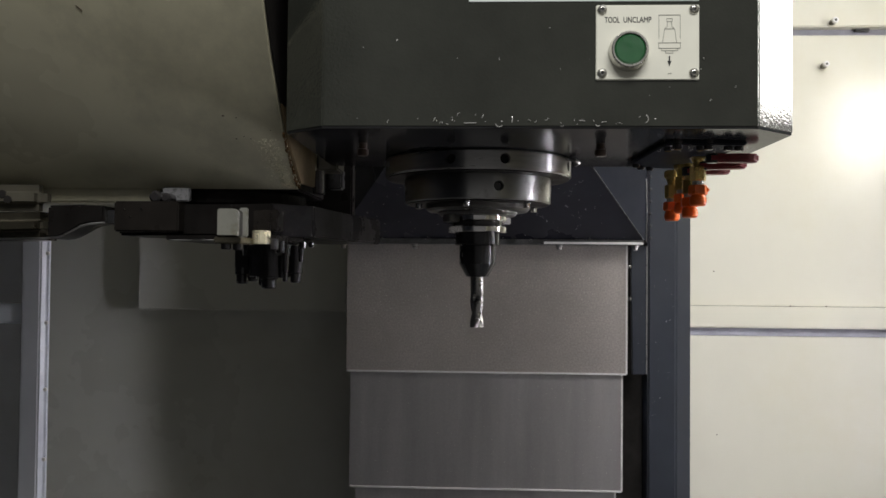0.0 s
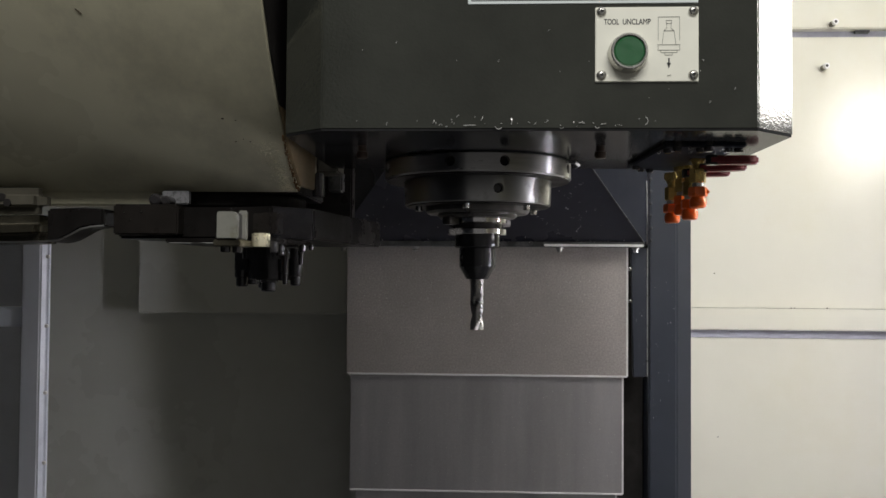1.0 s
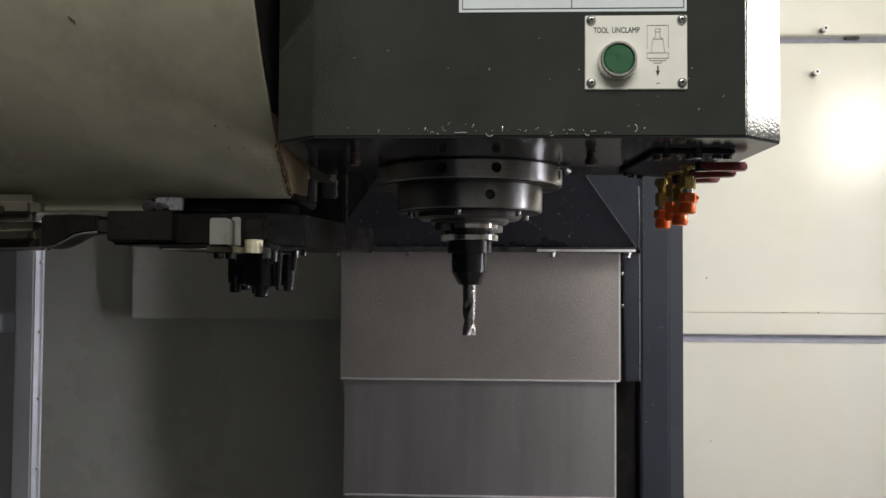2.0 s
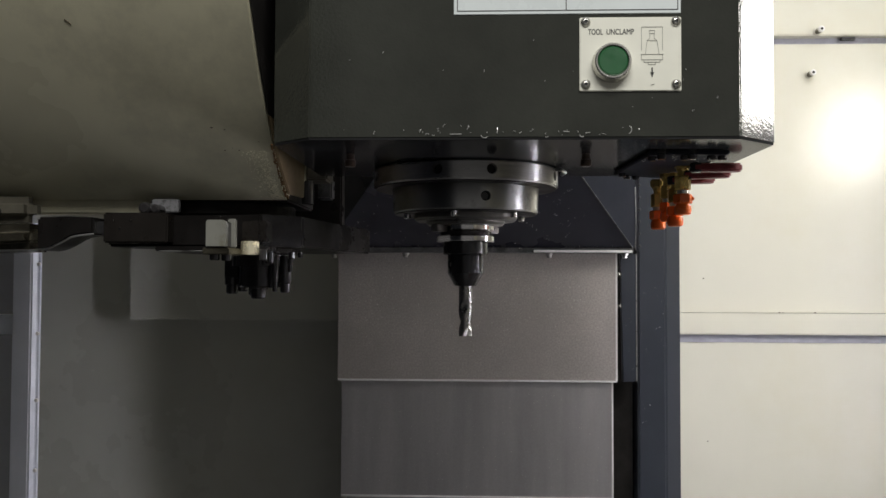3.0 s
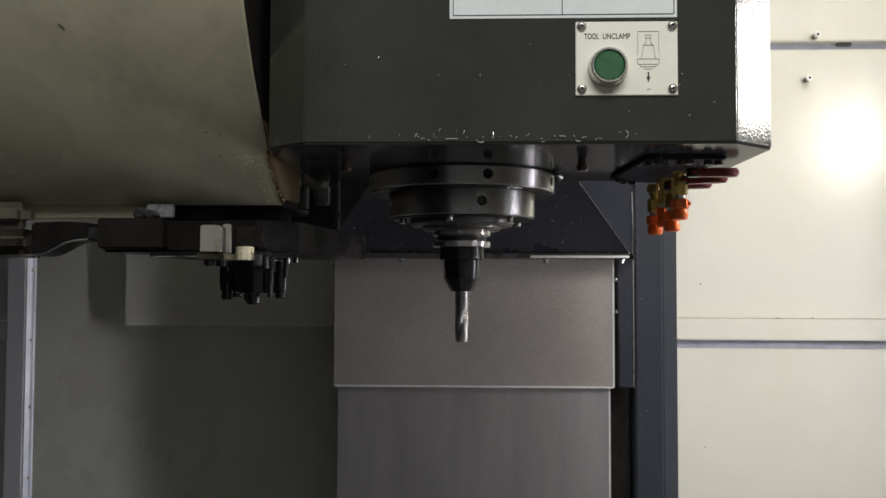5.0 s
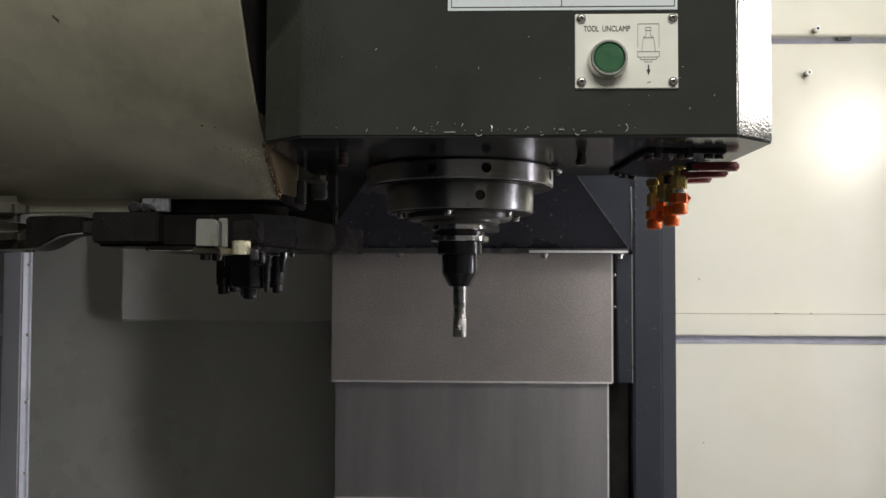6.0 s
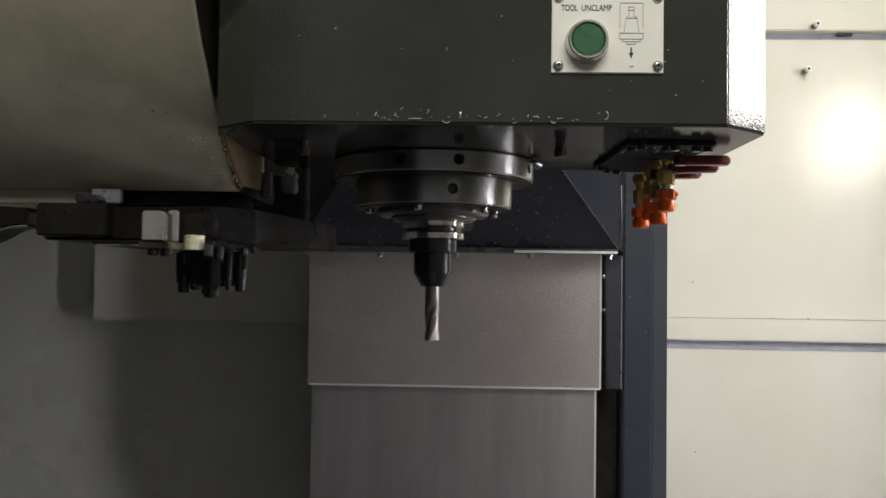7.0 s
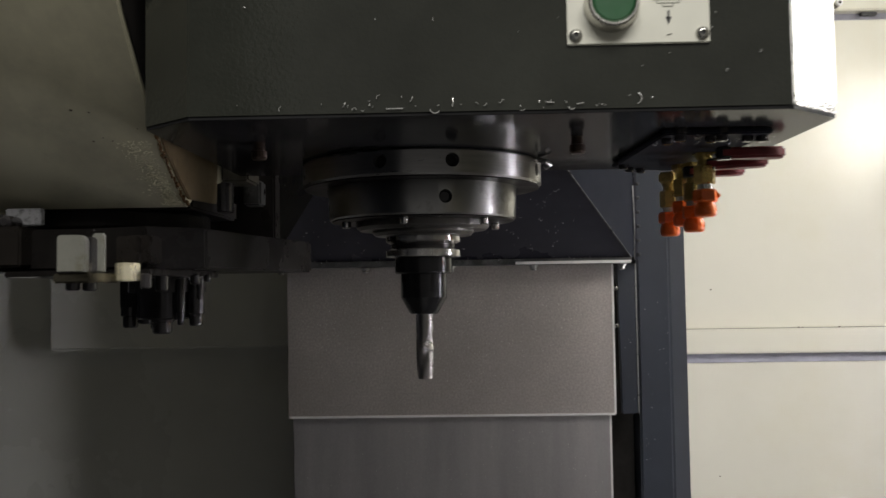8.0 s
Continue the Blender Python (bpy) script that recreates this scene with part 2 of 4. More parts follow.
def lathe(profile, n=48, m=None, bm=None):
    """A profile of (radius, height) turned about z."""
    b = bmesh.new()
    rings = []
    for r, z in profile:
        if r < 1e-6:
            rings.append([b.verts.new((0, 0, z))])
        else:
            rings.append([b.verts.new((r * math.cos(2 * math.pi * k / n), r * math.sin(2 * math.pi * k / n), z)) for k in range(n)])
    for a, c in zip(rings, rings[1:]):
        for k in range(n):
            p, q = k, (k + 1) % n
            if len(a) == 1 and len(c) == 1:
                continue
            if len(a) == 1:
                b.faces.new((a[0], c[p], c[q]))
            elif len(c) == 1:
                b.faces.new((a[p], a[q], c[0]))
            else:
                b.faces.new((a[p], a[q], c[q], c[p]))
    bmesh.ops.remove_doubles(b, verts=b.verts, dist=1e-7)
    if m is not None:
        b.transform(m)
    return merge(bm, b)


def rod(r, z0, z1, n=20, c=0.0006, m=None, bm=None):
    return lathe([(0, z0), (r - c, z0), (r, z0 + c), (r, z1 - c), (r - c, z1), (0, z1)], n, m, bm)


def tube_along(path, r, n=6, bm=None, flat=1.0):
    b = bmesh.new()
    rings = []
    pts = [Vector(p) for p in path]
    for i, p in enumerate(pts):
        d = (pts[min(i + 1, len(pts) - 1)] - pts[max(i - 1, 0)]).normalized()
        u = d.cross(Vector((0.3, 0.2, 1))).normalized()
        v = d.cross(u)
        rings.append([b.verts.new(p + u * r * math.cos(2 * math.pi * k / n) + v * r * flat * math.sin(2 * math.pi * k / n)) for k in range(n)])
    for a, c in zip(rings, rings[1:]):
        for k in range(n):
            b.faces.new((a[k], a[(k + 1) % n], c[(k + 1) % n], c[k]))
    b.faces.new(rings[0][::-1])
    b.faces.new(rings[-1])
    return merge(bm, b)


def carve(ob, cutter):
    """Cut the cutter's shape out of ob for good."""
    cutter.parent = ob.parent
    mod = ob.modifiers.new("cut", "BOOLEAN")
    mod.object, mod.operation, mod.solver = cutter, "DIFFERENCE", "EXACT"
    bpy.context.view_layer.update()
    dg = bpy.context.evaluated_depsgraph_get()
    dg.update()
    me = bpy.data.meshes.new_from_object(ob.evaluated_get(dg))
    ob.modifiers.clear()
    ob.data = me
    bpy.data.objects.remove(cutter)


FRONT = pose(0, 0, 0, 90)   # turns +z into -y


# ---- the enclosure ----
def enclosure():
    def wall(name, bm, mat, label):
        return tagged(part(name, bm, mat, None, "", 40), label, "wall", "", "structure")
    W = 1.60
    w = wall("wall_back_right", box(0.30, 1.06, W + 0.004, W + 0.03, 0.5, 2.5), "cream", "cream painted sheet steel rear wall")
    part("panel", box(0.302, 1.058, W - 0.004, W + 0.006, 0.52, 1.3815, 0.0015), "cream", w)
    part("panel", box(0.302, 1.058, W - 0.004, W + 0.006, 1.436, 1.944, 0.0015), "cream", w)
    part("panel", box(0.302, 1.058, W - 0.022, W + 0.006, 1.9546, 2.48, 0.002), "cream", w)
    part("rail", box(0.302, 1.058, W - 0.018, W + 0.006, 1.3955, 1.4357, 0.002), "cream", w)
    # strips coloured like the shade between the panels and under the rail
    part("seam", box(0.303, 1.057, W - 0.002, W + 0.0045, 1.9435, 1.9565), "seal", w)
    part("seam", box(0.303, 1.057, W - 0.0060, W + 0.0045, 1.3805, 1.3965), "seal", w)
    wr = wall("wall_right", box(1.06, 1.09, -0.20, W + 0.03, 0.5, 0.92), "cream", "cream painted side wall of the machine enclosure with a window")
    part("panel", box(1.06, 1.09, -0.20, W + 0.03, 1.72, 2.5), "cream", wr)
    part("panel", box(1.06, 1.09, -0.20, 0.845, 0.92, 1.72), "cream", wr)
    part("panel", box(1.06, 1.09, 0.975, W + 0.03, 0.92, 1.72), "cream", wr)
    win = thing("window_1", 1.075, 0.91, 1.32, "narrow upright side window of the machine enclosure with a dark seal", "window", "", "structure")
    g = part("pane", box(-0.003, 0.003, -0.055, 0.055, -0.39, 0.39), "glass", win)
    g.visible_shadow = False
    for y0, y1, z0, z1 in ((-0.065, -0.055, -0.40, 0.40), (0.055, 0.065, -0.40, 0.40), (-0.055, 0.055, -0.40, -0.39), (-0.055, 0.055, 0.39, 0.40)):
        part("frame", box(-0.016, 0.014, y0, y1, z0, z1, 0.002), "ink", win)
    bd = part("backdrop", box(1.10, 1.11, 0.80, 1.02, 0.88, 1.76), "daylight")
    tagged(bd, "pale light of the workshop beyond the side window", "backdrop", "", "structure")
    # out of view; darkened so that it bounces little light
    wall("unseen_left_wall", box(-1.13, -1.10, -0.20, W + 0.03, 0.5, 2.5), "column", "unseen enclosure side wall, dark blue-grey to cut bounced light")
    # darker cream stands for the shade on this wall and its panel
    wl = wall("wall_back_left", box(-1.10, -0.15, 1.58, 1.61, 0.5, 2.5), "shaded_cream", "cream painted rear wall, its shade put into the colour")
    part("raised_panel", box(-0.640, -0.20, 1.548, 1.582, 1.416, 2.2, 0.006, 3), "shaded_cream", wl)
    part("rail", box(-1.095, -0.75, 1.366, 1.40, 1.403, 1.4358, 0.003), "pale_blue", wl)
    # thin dark grey sheet laid on the rear wall left of the post
    part("dark_overlay", box(-1.095, -0.862, 1.571, 1.5785, 0.51, 2.4, 0.001), "overlay_grey", wl, "dark grey sheet laid on the wall left of the post")
    # out of view; the left panel keeps light off the left rear wall
    fw = wall("unseen_front_wall", box(-1.10, -0.30, -0.20, -0.17, 0.5, 2.5), "column", "unseen enclosure front, its dark blue-grey left part blocking light")
    part("panel", box(0.72, 1.06, -0.20, -0.17, 0.5, 2.5), "cream", fw)
    part("sill", box(-0.30, 0.72, -0.20, -0.17, 0.5, 0.80), "column", fw)
    # out of view; kept dark to send little light upwards
    tagged(part("floor", box(-1.10, 1.06, -0.17, 1.60, 0.47, 0.50), "tray"), "unseen sheet steel floor of the machine, dark grey to cut bounced light", "floor", "", "structure")
    tagged(part("ground", box(-12, 12, -14, 10, -0.1, 0.0), "shop_floor"), "grey sealed concrete workshop floor", "floor", "", "structure")


def post():
    t = thing("corner_post", -0.722, 1.36, 0.5, "grey painted upright sheet steel post with screws", "post")
    part("upright", box(-0.032, 0.0008, 0, 0.035, 0, 1.9, 0.003, 3), "post", t, "", 40)
    # the light this edge catches is put into its pale blue
    part("flange", prism([(0.0010, 0.001), (0.0065, 0.008), (0.0102, 0.009), (0.0102, 0.013), (0.0050, 0.013), (0.0010, 0.007)], 0, 1.9, 0.0006), "pale_blue", t, "edge flange, bluish light put into its pale colour")
    for z in (0.42, 0.55, 0.68, 0.795, 0.905, 1.02):
        part("screw", rod(0.0032, 0, 0.004, 10, 0.0008, pose(0.0086, 0.009, z, 90)), "steel_edge", t)


def wall_fittings():
    a = thing("wall_fitting", 0.6395, 1.598, 1.8845, "small pale threaded fitting on the cream wall", "fitting", "wall fittings")
    part("collar", rod(0.0070, 0, 0.005, 16, 0.001, pose(0, 0, 0, 90)), "cream", a)
    # darker metal stands for the stem's shaded side
    part("stem", rod(0.0052, 0.004, 0.020, 14, 0.0008, pose(0, 0, 0, 90)), "cast", a)
    part("tip", rod(0.0056, 0.018, 0.025, 14, 0.0008, pose(0, 0, 0, 90)), "steel_edge", a)
    part("bore", rod(0.0025, 0.0242, 0.0254, 10, 0.0001, pose(0, 0, 0, 90)), "deep", a)
    b = copy_thing(a, pose(0.6485, 1.580, 1.961))
    # a small slot in the seam, drawn as a dark bar
    c = thing("wall_slot", 0.712, 1.594, 1.952, "thin dark bar in place of a slot in the wall seam", "clip")
    part("clip", box(-0.014, 0.012, -0.006, 0.003, -0.003, 0.003, 0.001), "lip", c)


def work_lamp():
    t = thing("work_lamp", 1.06, 0.930, 1.885, "lit rectangular work lamp on the side wall", "lamp")
    part("housing", box(-0.032, 0.0, -0.142, 0.142, -0.125, 0.125, 0.006), "lamp_body", t)
    part("diffuser", box(-0.036, -0.031, -0.124, 0.124, -0.105, 0.105, 0.002), "glow", t, "glowing diffuser")


# ---- spindle head ----
HEAD = [(-0.167, 0.731), (-0.130, 0.702), (0.230, 0.702), (0.269, 0.735), (0.269, 0.956), (-0.167, 0.956)]


def spindle_head():
    t = thing("spindle_unit", 0.05, 0.86, 1.616, "black textured spindle head casing with chamfered corners", "machine head")
    off = Matrix.Translation((-0.05, -0.86, -1.616))
    b = prism(HEAD, 1.6175, 2.45, 0.0009)
    b.transform(off)
    part("casing", b, "head", t)
    inset = [(-0.1662, 0.7313), (-0.1297, 0.7028), (0.2297, 0.7028), (0.2682, 0.7353), (0.2682, 0.9552), (-0.1662, 0.9552)]
    b = prism(inset, 1.6160, 1.6195, 0.0003)
    b.transform(off)
    part("underside", b, "under", t, "glossy black underside")
    b = box(-0.15, 0.25, 0.957, 1.42, 1.70, 2.45, 0.004)
    b.transform(off)
    part("neck", b, "hood", t)
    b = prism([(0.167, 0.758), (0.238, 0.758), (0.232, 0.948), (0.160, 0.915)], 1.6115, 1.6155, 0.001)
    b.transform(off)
    part("nozzle_plate", b, "hood_dimmed", t)
    for x, y, r in ((0.113, 0.783, 0.0055), (-0.107, 0.783, 0.0055)):
        b = lathe([(0, 1.604), (r * 0.8, 1.604), (r, 1.6055), (r, 1.610), (r * 0.75, 1.6105), (r * 0.75, 1.616), (0, 1.616)], 16, pose(x, y, 0))
        b.transform(off)
        part("plug", b, "plug", t, "brown threaded plug")
    for x, y in ((0.172, 0.773), (0.178, 0.762), (0.200, 0.768), (0.206, 0.763), (0.224, 0.768), (0.234, 0.769), (0.166, 0.895), (0.174, 0.912), (0.185, 0.920)):
        b = lathe([(0, 1.6075), (0.0030, 1.6075), (0.0040, 1.6085), (0.0040, 1.6120), (0.0056, 1.6125), (0.0056, 1.6158), (0, 1.6158)], 12, pose(x, y, 0))
        b.transform(off)
        part("bolt", b, "black", t)


def hood():
    t = thing("way_cover_hood", 0.016, 1.377, 1.545, "glossy black sheet steel hood above the way cover", "machine cover")
    b = bmesh.new()
    co = dict(A=(-0.235, 1.377, 1.5495), B=(0.267, 1.377, 1.5495), C=(0.1466, 1.212, 1.670), D=(-0.1186, 1.212, 1.670), E=(0.274, 1.387, 1.5495), F=(-0.243, 1.387, 1.5495),
              G=(0.274, 1.387, 1.70), H=(-0.24, 1.387, 1.70), I=(0.1466, 1.16, 1.702), J=(-0.1186, 1.16, 1.702))
    v = {k: b.verts.new(p) for k, p in co.items()}
    for f in ("ABCD", "CGI", "AFHD", "DHJ", "CIJD", "FEGH", "ABEF", "GIJH"):
        b.faces.new([v[k] for k in f])
    bmesh.ops.recalc_face_normals(b, faces=b.faces)
    b.transform(Matrix.Translation((-0.016, -1.377, -1.545)))
    part("shell", b, "hood", t)
    # side face of the same sheet, in the darkened copy of its paint
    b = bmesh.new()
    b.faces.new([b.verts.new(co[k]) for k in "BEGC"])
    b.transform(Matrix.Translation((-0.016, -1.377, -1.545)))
    part("side_face", b, "hood_dimmed", t)
    part("crease", tube_along([(0.2505, -0.0012, 0.005), (0.208, -0.0595, 0.0475), (0.1316, -0.1650, 0.1245)], 0.0011, 6), "lip", t, "dusty folded crease")
    part("lip", box(-0.251, 0.251, -0.006, 0.03, -0.004, 0.0042, 0.001), "lip", t, "dirty grey folded lip")
    part("edge_strip", box(0.09, 0.2495, -0.0085, -0.005, -0.0035, 0.0005, 0.0006), "steel_edge", t, "bare steel wear strip")
    for x in (-0.239, -0.12, 0.0, 0.116, 0.239):
        b = lathe([(0, -0.0125), (0.0032, -0.0125), (0.0042, -0.0115), (0.0042, -0.0075), (0.0062, -0.007), (0.0062, -0.0042), (0, -0.0042)], 14, pose(x, 0.004, 0))
        part("bolt", b, "ring", t)
    for k, z in enumerate((0.008, 0.028, 0.048, 0.068, 0.088, 0.108)):
        part("side_bolt", rod(0.0024, 0, 0.004, 10, 0.0006, pose(0.2645, 0.012, z, 90)), "lip", t)
    part("edge_wire", tube_along([(0.2572, 0.008, 0.001), (0.2580, 0.006, 0.05), (0.2570, 0.007, 0.105)], 0.0009, 6), "ring", t)
    part("side_flange", box(0.2585, 0.263, 0.010, 0.06, 0.0, 0.15, 0.001), "hood", t)


def way_cover():
    t = thing("way_cover", 0.0130, 1.41, 0.55, "grey brushed steel telescopic way cover in overlapping sections", "machine cover")
    edges = ((0.2335, 0.7775, 1.02, 0.0), (0.2275, 0.583, 0.779, 0.008), (0.2180, 0.389, 0.585, 0.016), (0.2115, 0.195, 0.391, 0.024), (0.2050, 0.0, 0.197, 0.032))
    for half, z0, z1, back in edges:
        s = part("section", box(-half, half, -0.003 + back, 0.02 + back, z0, z1, 0.0012), "steel" if back == 0.0 else "steel2", t)
        part("wiper_edge", box(-half + 0.001, half - 0.001, -0.0052 + back, -0.0028 + back, z0 - 0.0004, z0 + 0.0026, 0.0005), "steel_edge", s, "bright worn lower edge")
        part("folded_side", box(half - 0.0026, half + 0.0008, -0.0035 + back, 0.035 + back, z0 + 0.001, z1, 0.0005), "steel_edge", s)
    for z in (0.956, 0.903):
        part("screw", lathe([(0, 0), (0.0036, 0), (0.003, 0.0022), (0, 0.003)], 12, pose(0.2375, -0.003, z, 90)), "bright", t)


def column():
    t = thing("machine_column", 0.03, 1.47, 0.5, "dark blue-grey painted machine column behind the way cover", "machine column")
    part("guide", prism([(0.259, -0.020), (0.307, -0.020), (0.337, 0.004), (0.337, 0.14), (0.257, 0.14)], 0, 1.95, 0.0030), "column", t)
    part("core", box(-0.225, 0.256, 0.01, 0.10, 0, 1.95, 0.002), "deep", t)
    part("side_plate", front_prism([(0.2265, 0.828), (0.2485, 0.828), (0.2485, 1.041), (0.2225, 1.041)], -0.060, -0.048, 0.0012), "column", t)
    part("edge_trim", box(0.2488, 0.2502, -0.0605, -0.046, 0.828, 1.041, 0.0003), "ring", t)


def spindle_housing():
    X, Y = 0.0, 0.911
    t = thing("spindle_housing", X, Y, 1.565, "turned steel spindle nose housing with two stepped rings", "spindle housing")
    up = part("upper_ring", lathe([(0.04, 0.0310), (0.0980, 0.0310), (0.0995, 0.0325), (0.0995, 0.0492), (0.0980, 0.0507), (0.04, 0.0507), (0.04, 0.0310)], 96), "ring", t, "", 35)
    cut = bmesh.new()
    for a in (-105.5, -74.5, -20, -160, 20):
        cut = lathe([(0, 0), (0.0052, 0), (0.0052, 0.03), (0, 0.03)], 20, pose(0, 0, 0.0415, 0, 0, a) @ pose(0.088, 0, 0, 0, 90, 0), cut)
    carve(up, part("cutter", cut, "deep"))
    # dark discs stand for the shade inside the drilled holes
    for a in (-105.5, -74.5, -20, -160, 20):
        part("plug", rod(0.0051, 0, 0.0055, 16, 0.0002, pose(0, 0, 0.0415, 0, 0, a) @ pose(0.0885, 0, 0, 0, 90, 0)), "deep", t)
    low = part("lower_ring", lathe([(0.03, 0.0040), (0.0768, 0.0040), (0.0780, 0.0052), (0.0788, 0.0294), (0.0781, 0.0308), (0.03, 0.0308), (0.03, 0.0040)], 96), "ring2", t, "", 35)
    cut = bmesh.new()
    for a in (-74.5, 15, 105, 195):
        cut = lathe([(0, 0), (0.0052, 0), (0.0052, 0.03), (0, 0.03)], 20, pose(0, 0, 0.0172, 0, 0, a) @ pose(0.066, 0, 0, 0, 90, 0), cut)
    carve(low, part("cutter", cut, "deep"))
    for a in (-74.5, 15):
        part("set_screw", rod(0.0048, 0, 0.006, 16, 0.001, pose(0, 0, 0.0172, 0, 0, a) @ pose(0.0685, 0, 0, 0, 90, 0)), "black", t)
    # thin dark rings put the shade under both steps into colour
    part("upper_face", lathe([(0.0795, 0.0300), (0.0975, 0.0300), (0.0975, 0.0312), (0.0795, 0.0312), (0.0795, 0.0300)], 96), "ring_shade", t, "lower face, its shade put into a dark colour", 35)
    part("lower_face", lathe([(0.0560, 0.0030), (0.0760, 0.0030), (0.0760, 0.0042), (0.0560, 0.0042), (0.0560, 0.0030)], 96), "ring_shade", t, "lower face, its shade put into a dark colour", 35)
    part("seal_plate", lathe([(0.02, -0.004), (0.053, -0.004), (0.0555, -0.0015), (0.0555, 0.0040), (0.02, 0.0040), (0.02, -0.004)], 72), "seal_steel", t, "", 35)
    for k in range(6):
        a = -100 + k * 60
        part("bolt", rod(0.0036, -0.0025, 0.0035, 12, 0.0008, pose(0.0655 * math.cos(radians(a)), 0.0655 * math.sin(radians(a)), 0)), "bright", t)
    part("clip", tube_along([(0.094, -0.035, 0.049), (0.100, -0.037, 0.0475), (0.104, -0.032, 0.0455), (0.101, -0.028, 0.044)], 0.0022, 8), "ring", t)


def spindle_nose():
    t = thing("spindle_nose", 0.0, 0.911, 1.56, "dark steel spindle nose with two drive keys", "spindle")
    part("nose", lathe([(0.015, -0.0035), (0.040, -0.0035), (0.0425, -0.001), (0.0425, 0.0015), (0.015, 0.0015), (0.015, -0.0035)], 64), "seal_steel", t, "", 35)
    for a in (218, 38):
        m = pose(0, 0, 0, 0, 0, a)
        b = box(0.028, 0.0420, -0.0065, 0.0065, -0.0110, -0.003, 0.001)
        b.transform(m)
        part("drive_key", b, "seal_steel", t)
        part("key_screw", rod(0.003, -0.0132, -0.012, 12, 0.0004, m @ pose(0.035, 0, 0)), "black", t)
    return t


def end_mill(z_top, z_tip, r):
    """Two flutes wound round a round shank."""
    b = bmesh.new()
    n, steps = 32, 64
    rings = []
    flute_top = z_tip + 0.040
    for s in range(steps + 1):
        z = z_top + (z_tip - z_top) * s / steps
        k = min(1.0, max(0.0, (flute_top - z) / 0.010))
        tw = 1.95 + (z - z_tip) * 78.5
        ring = []
        for i in range(n):
            a = 2 * math.pi * i / n
            c = math.cos(2 * (a - tw))
            rr = r * (1 - k * 0.52 * max(0.0, c) ** 0.8)
            ring.append(b.verts.new((rr * math.cos(a), rr * math.sin(a), z)))
        rings.append(ring)
    for p, q in zip(rings, rings[1:]):
        for i in range(n):
            b.faces.new((p[i], p[(i + 1) % n], q[(i + 1) % n], q[i]))
    b.faces.new(rings[0])
    b.faces.new(rings[-1][::-1])
    return b


def tool_holder():
    t = thing("tool_holder", 0.0, 0.911, 1.5, "black tool holder with bright flange gripping a two-flute end mill", "tool holder")
    slot = box(-0.1, -0.020, -0.012, 0.012, 0.03, 0.07)
    f = part("flange", lathe([(0.01, 0.039), (0.031, 0.039), (0.0315, 0.0397), (0.0315, 0.0442), (0.0305, 0.0448), (0.0268, 0.0465), (0.0268, 0.0495),
                              (0.0305, 0.0512), (0.0315, 0.0518), (0.0315, 0.0560), (0.031, 0.0567), (0.01, 0.0567), (0.01, 0.039)], 80), "bright", t, "bright ground flange", 30)
    slot = box(0.020, 0.1, -0.012, 0.012, 0.03, 0.07, 0, 2, slot)
    slot.transform(pose(0, 0, 0, 0, 0, 38))
    carve(f, part("cutter", slot, "deep"))
    part("groove", lathe([(0.01, 0.0455), (0.0272, 0.0455), (0.0272, 0.0505), (0.01, 0.0505), (0.01, 0.0455)], 64), "black", t)
    part("neck", lathe([(0.004, 0.0250), (0.0230, 0.0250), (0.0242, 0.0262), (0.0242, 0.0375), (0.0236, 0.0392), (0.004, 0.0392)], 64), "holder", t, "", 35)
    body = part("body", lathe([(0.0072, -0.0085), (0.0112, -0.0085), (0.0122, -0.0075), (0.0193, 0.0052), (0.0193, 0.0240), (0.0190, 0.0252), (0.004, 0.0252)], 64), "holder", t, "", 20)
    cut = rod(0.0042, 0.016, 0.03, 16, 0.0001, pose(0, 0, 0.0145, 0, 0, 205) @ pose(0, 0, 0, 0, 90, 0))
    carve(body, part("cutter", cut, "deep"))
    part("clamp_screw", rod(0.0040, 0.013, 0.0178, 12, 0.0006, pose(0, 0, 0.0145, 0, 0, 205) @ pose(0, 0, 0, 0, 90, 0)), "black", t)
    part("end_mill", end_mill(-0.006, -0.0625, 0.0072), "carbide", t, "ground carbide end mill", 40)
    return t


# ---- plates on the head ----
def flat_text(body, size, x, z, y, width, parent, name="lettering"):
    cu = bpy.data.curves.new("letters", "FONT")
    cu.body, cu.size, cu.extrude, cu.bevel_depth, cu.bevel_resolution = body, size, 0.00005, 0.00009, 0
    tmp = new("letters", cu)
    me = bpy.data.meshes.new_from_object(tmp.evaluated_get(bpy.context.evaluated_depsgraph_get()))
    bpy.data.objects.remove(tmp)
    xs = [v.co.x for v in me.vertices]
    me.transform(Matrix.Translation((x, y, z)) @ pose(0, 0, 0, 90) @ Matrix.Diagonal((width / (max(xs) - min(xs)), 1, 1, 1)))
    me.materials.append(M["ink"])
    ob = new(name, me)
    ob.parent = parent
    return ob


def line(x0, z0, x1, z1, y, w=0.00026, bm=None):
    d = Vector((x1 - x0, 0, z1 - z0))
    b = box(0, d.length, -0.0002, 0.0002, -w / 2, w / 2)
    b.transform(Matrix.Translation((x0, y, z0)) @ pose(0, 0, 0, 0, -math.degrees(math.atan2(z1 - z0, x1 - x0)), 0))
    return merge(bm, b)


def lines(pts, y, w=0.00026, bm=None):
    for (a, c), (d, e) in zip(pts, pts[1:]):
        bm = line(a, c, d, e, y, w, bm)
    return bm


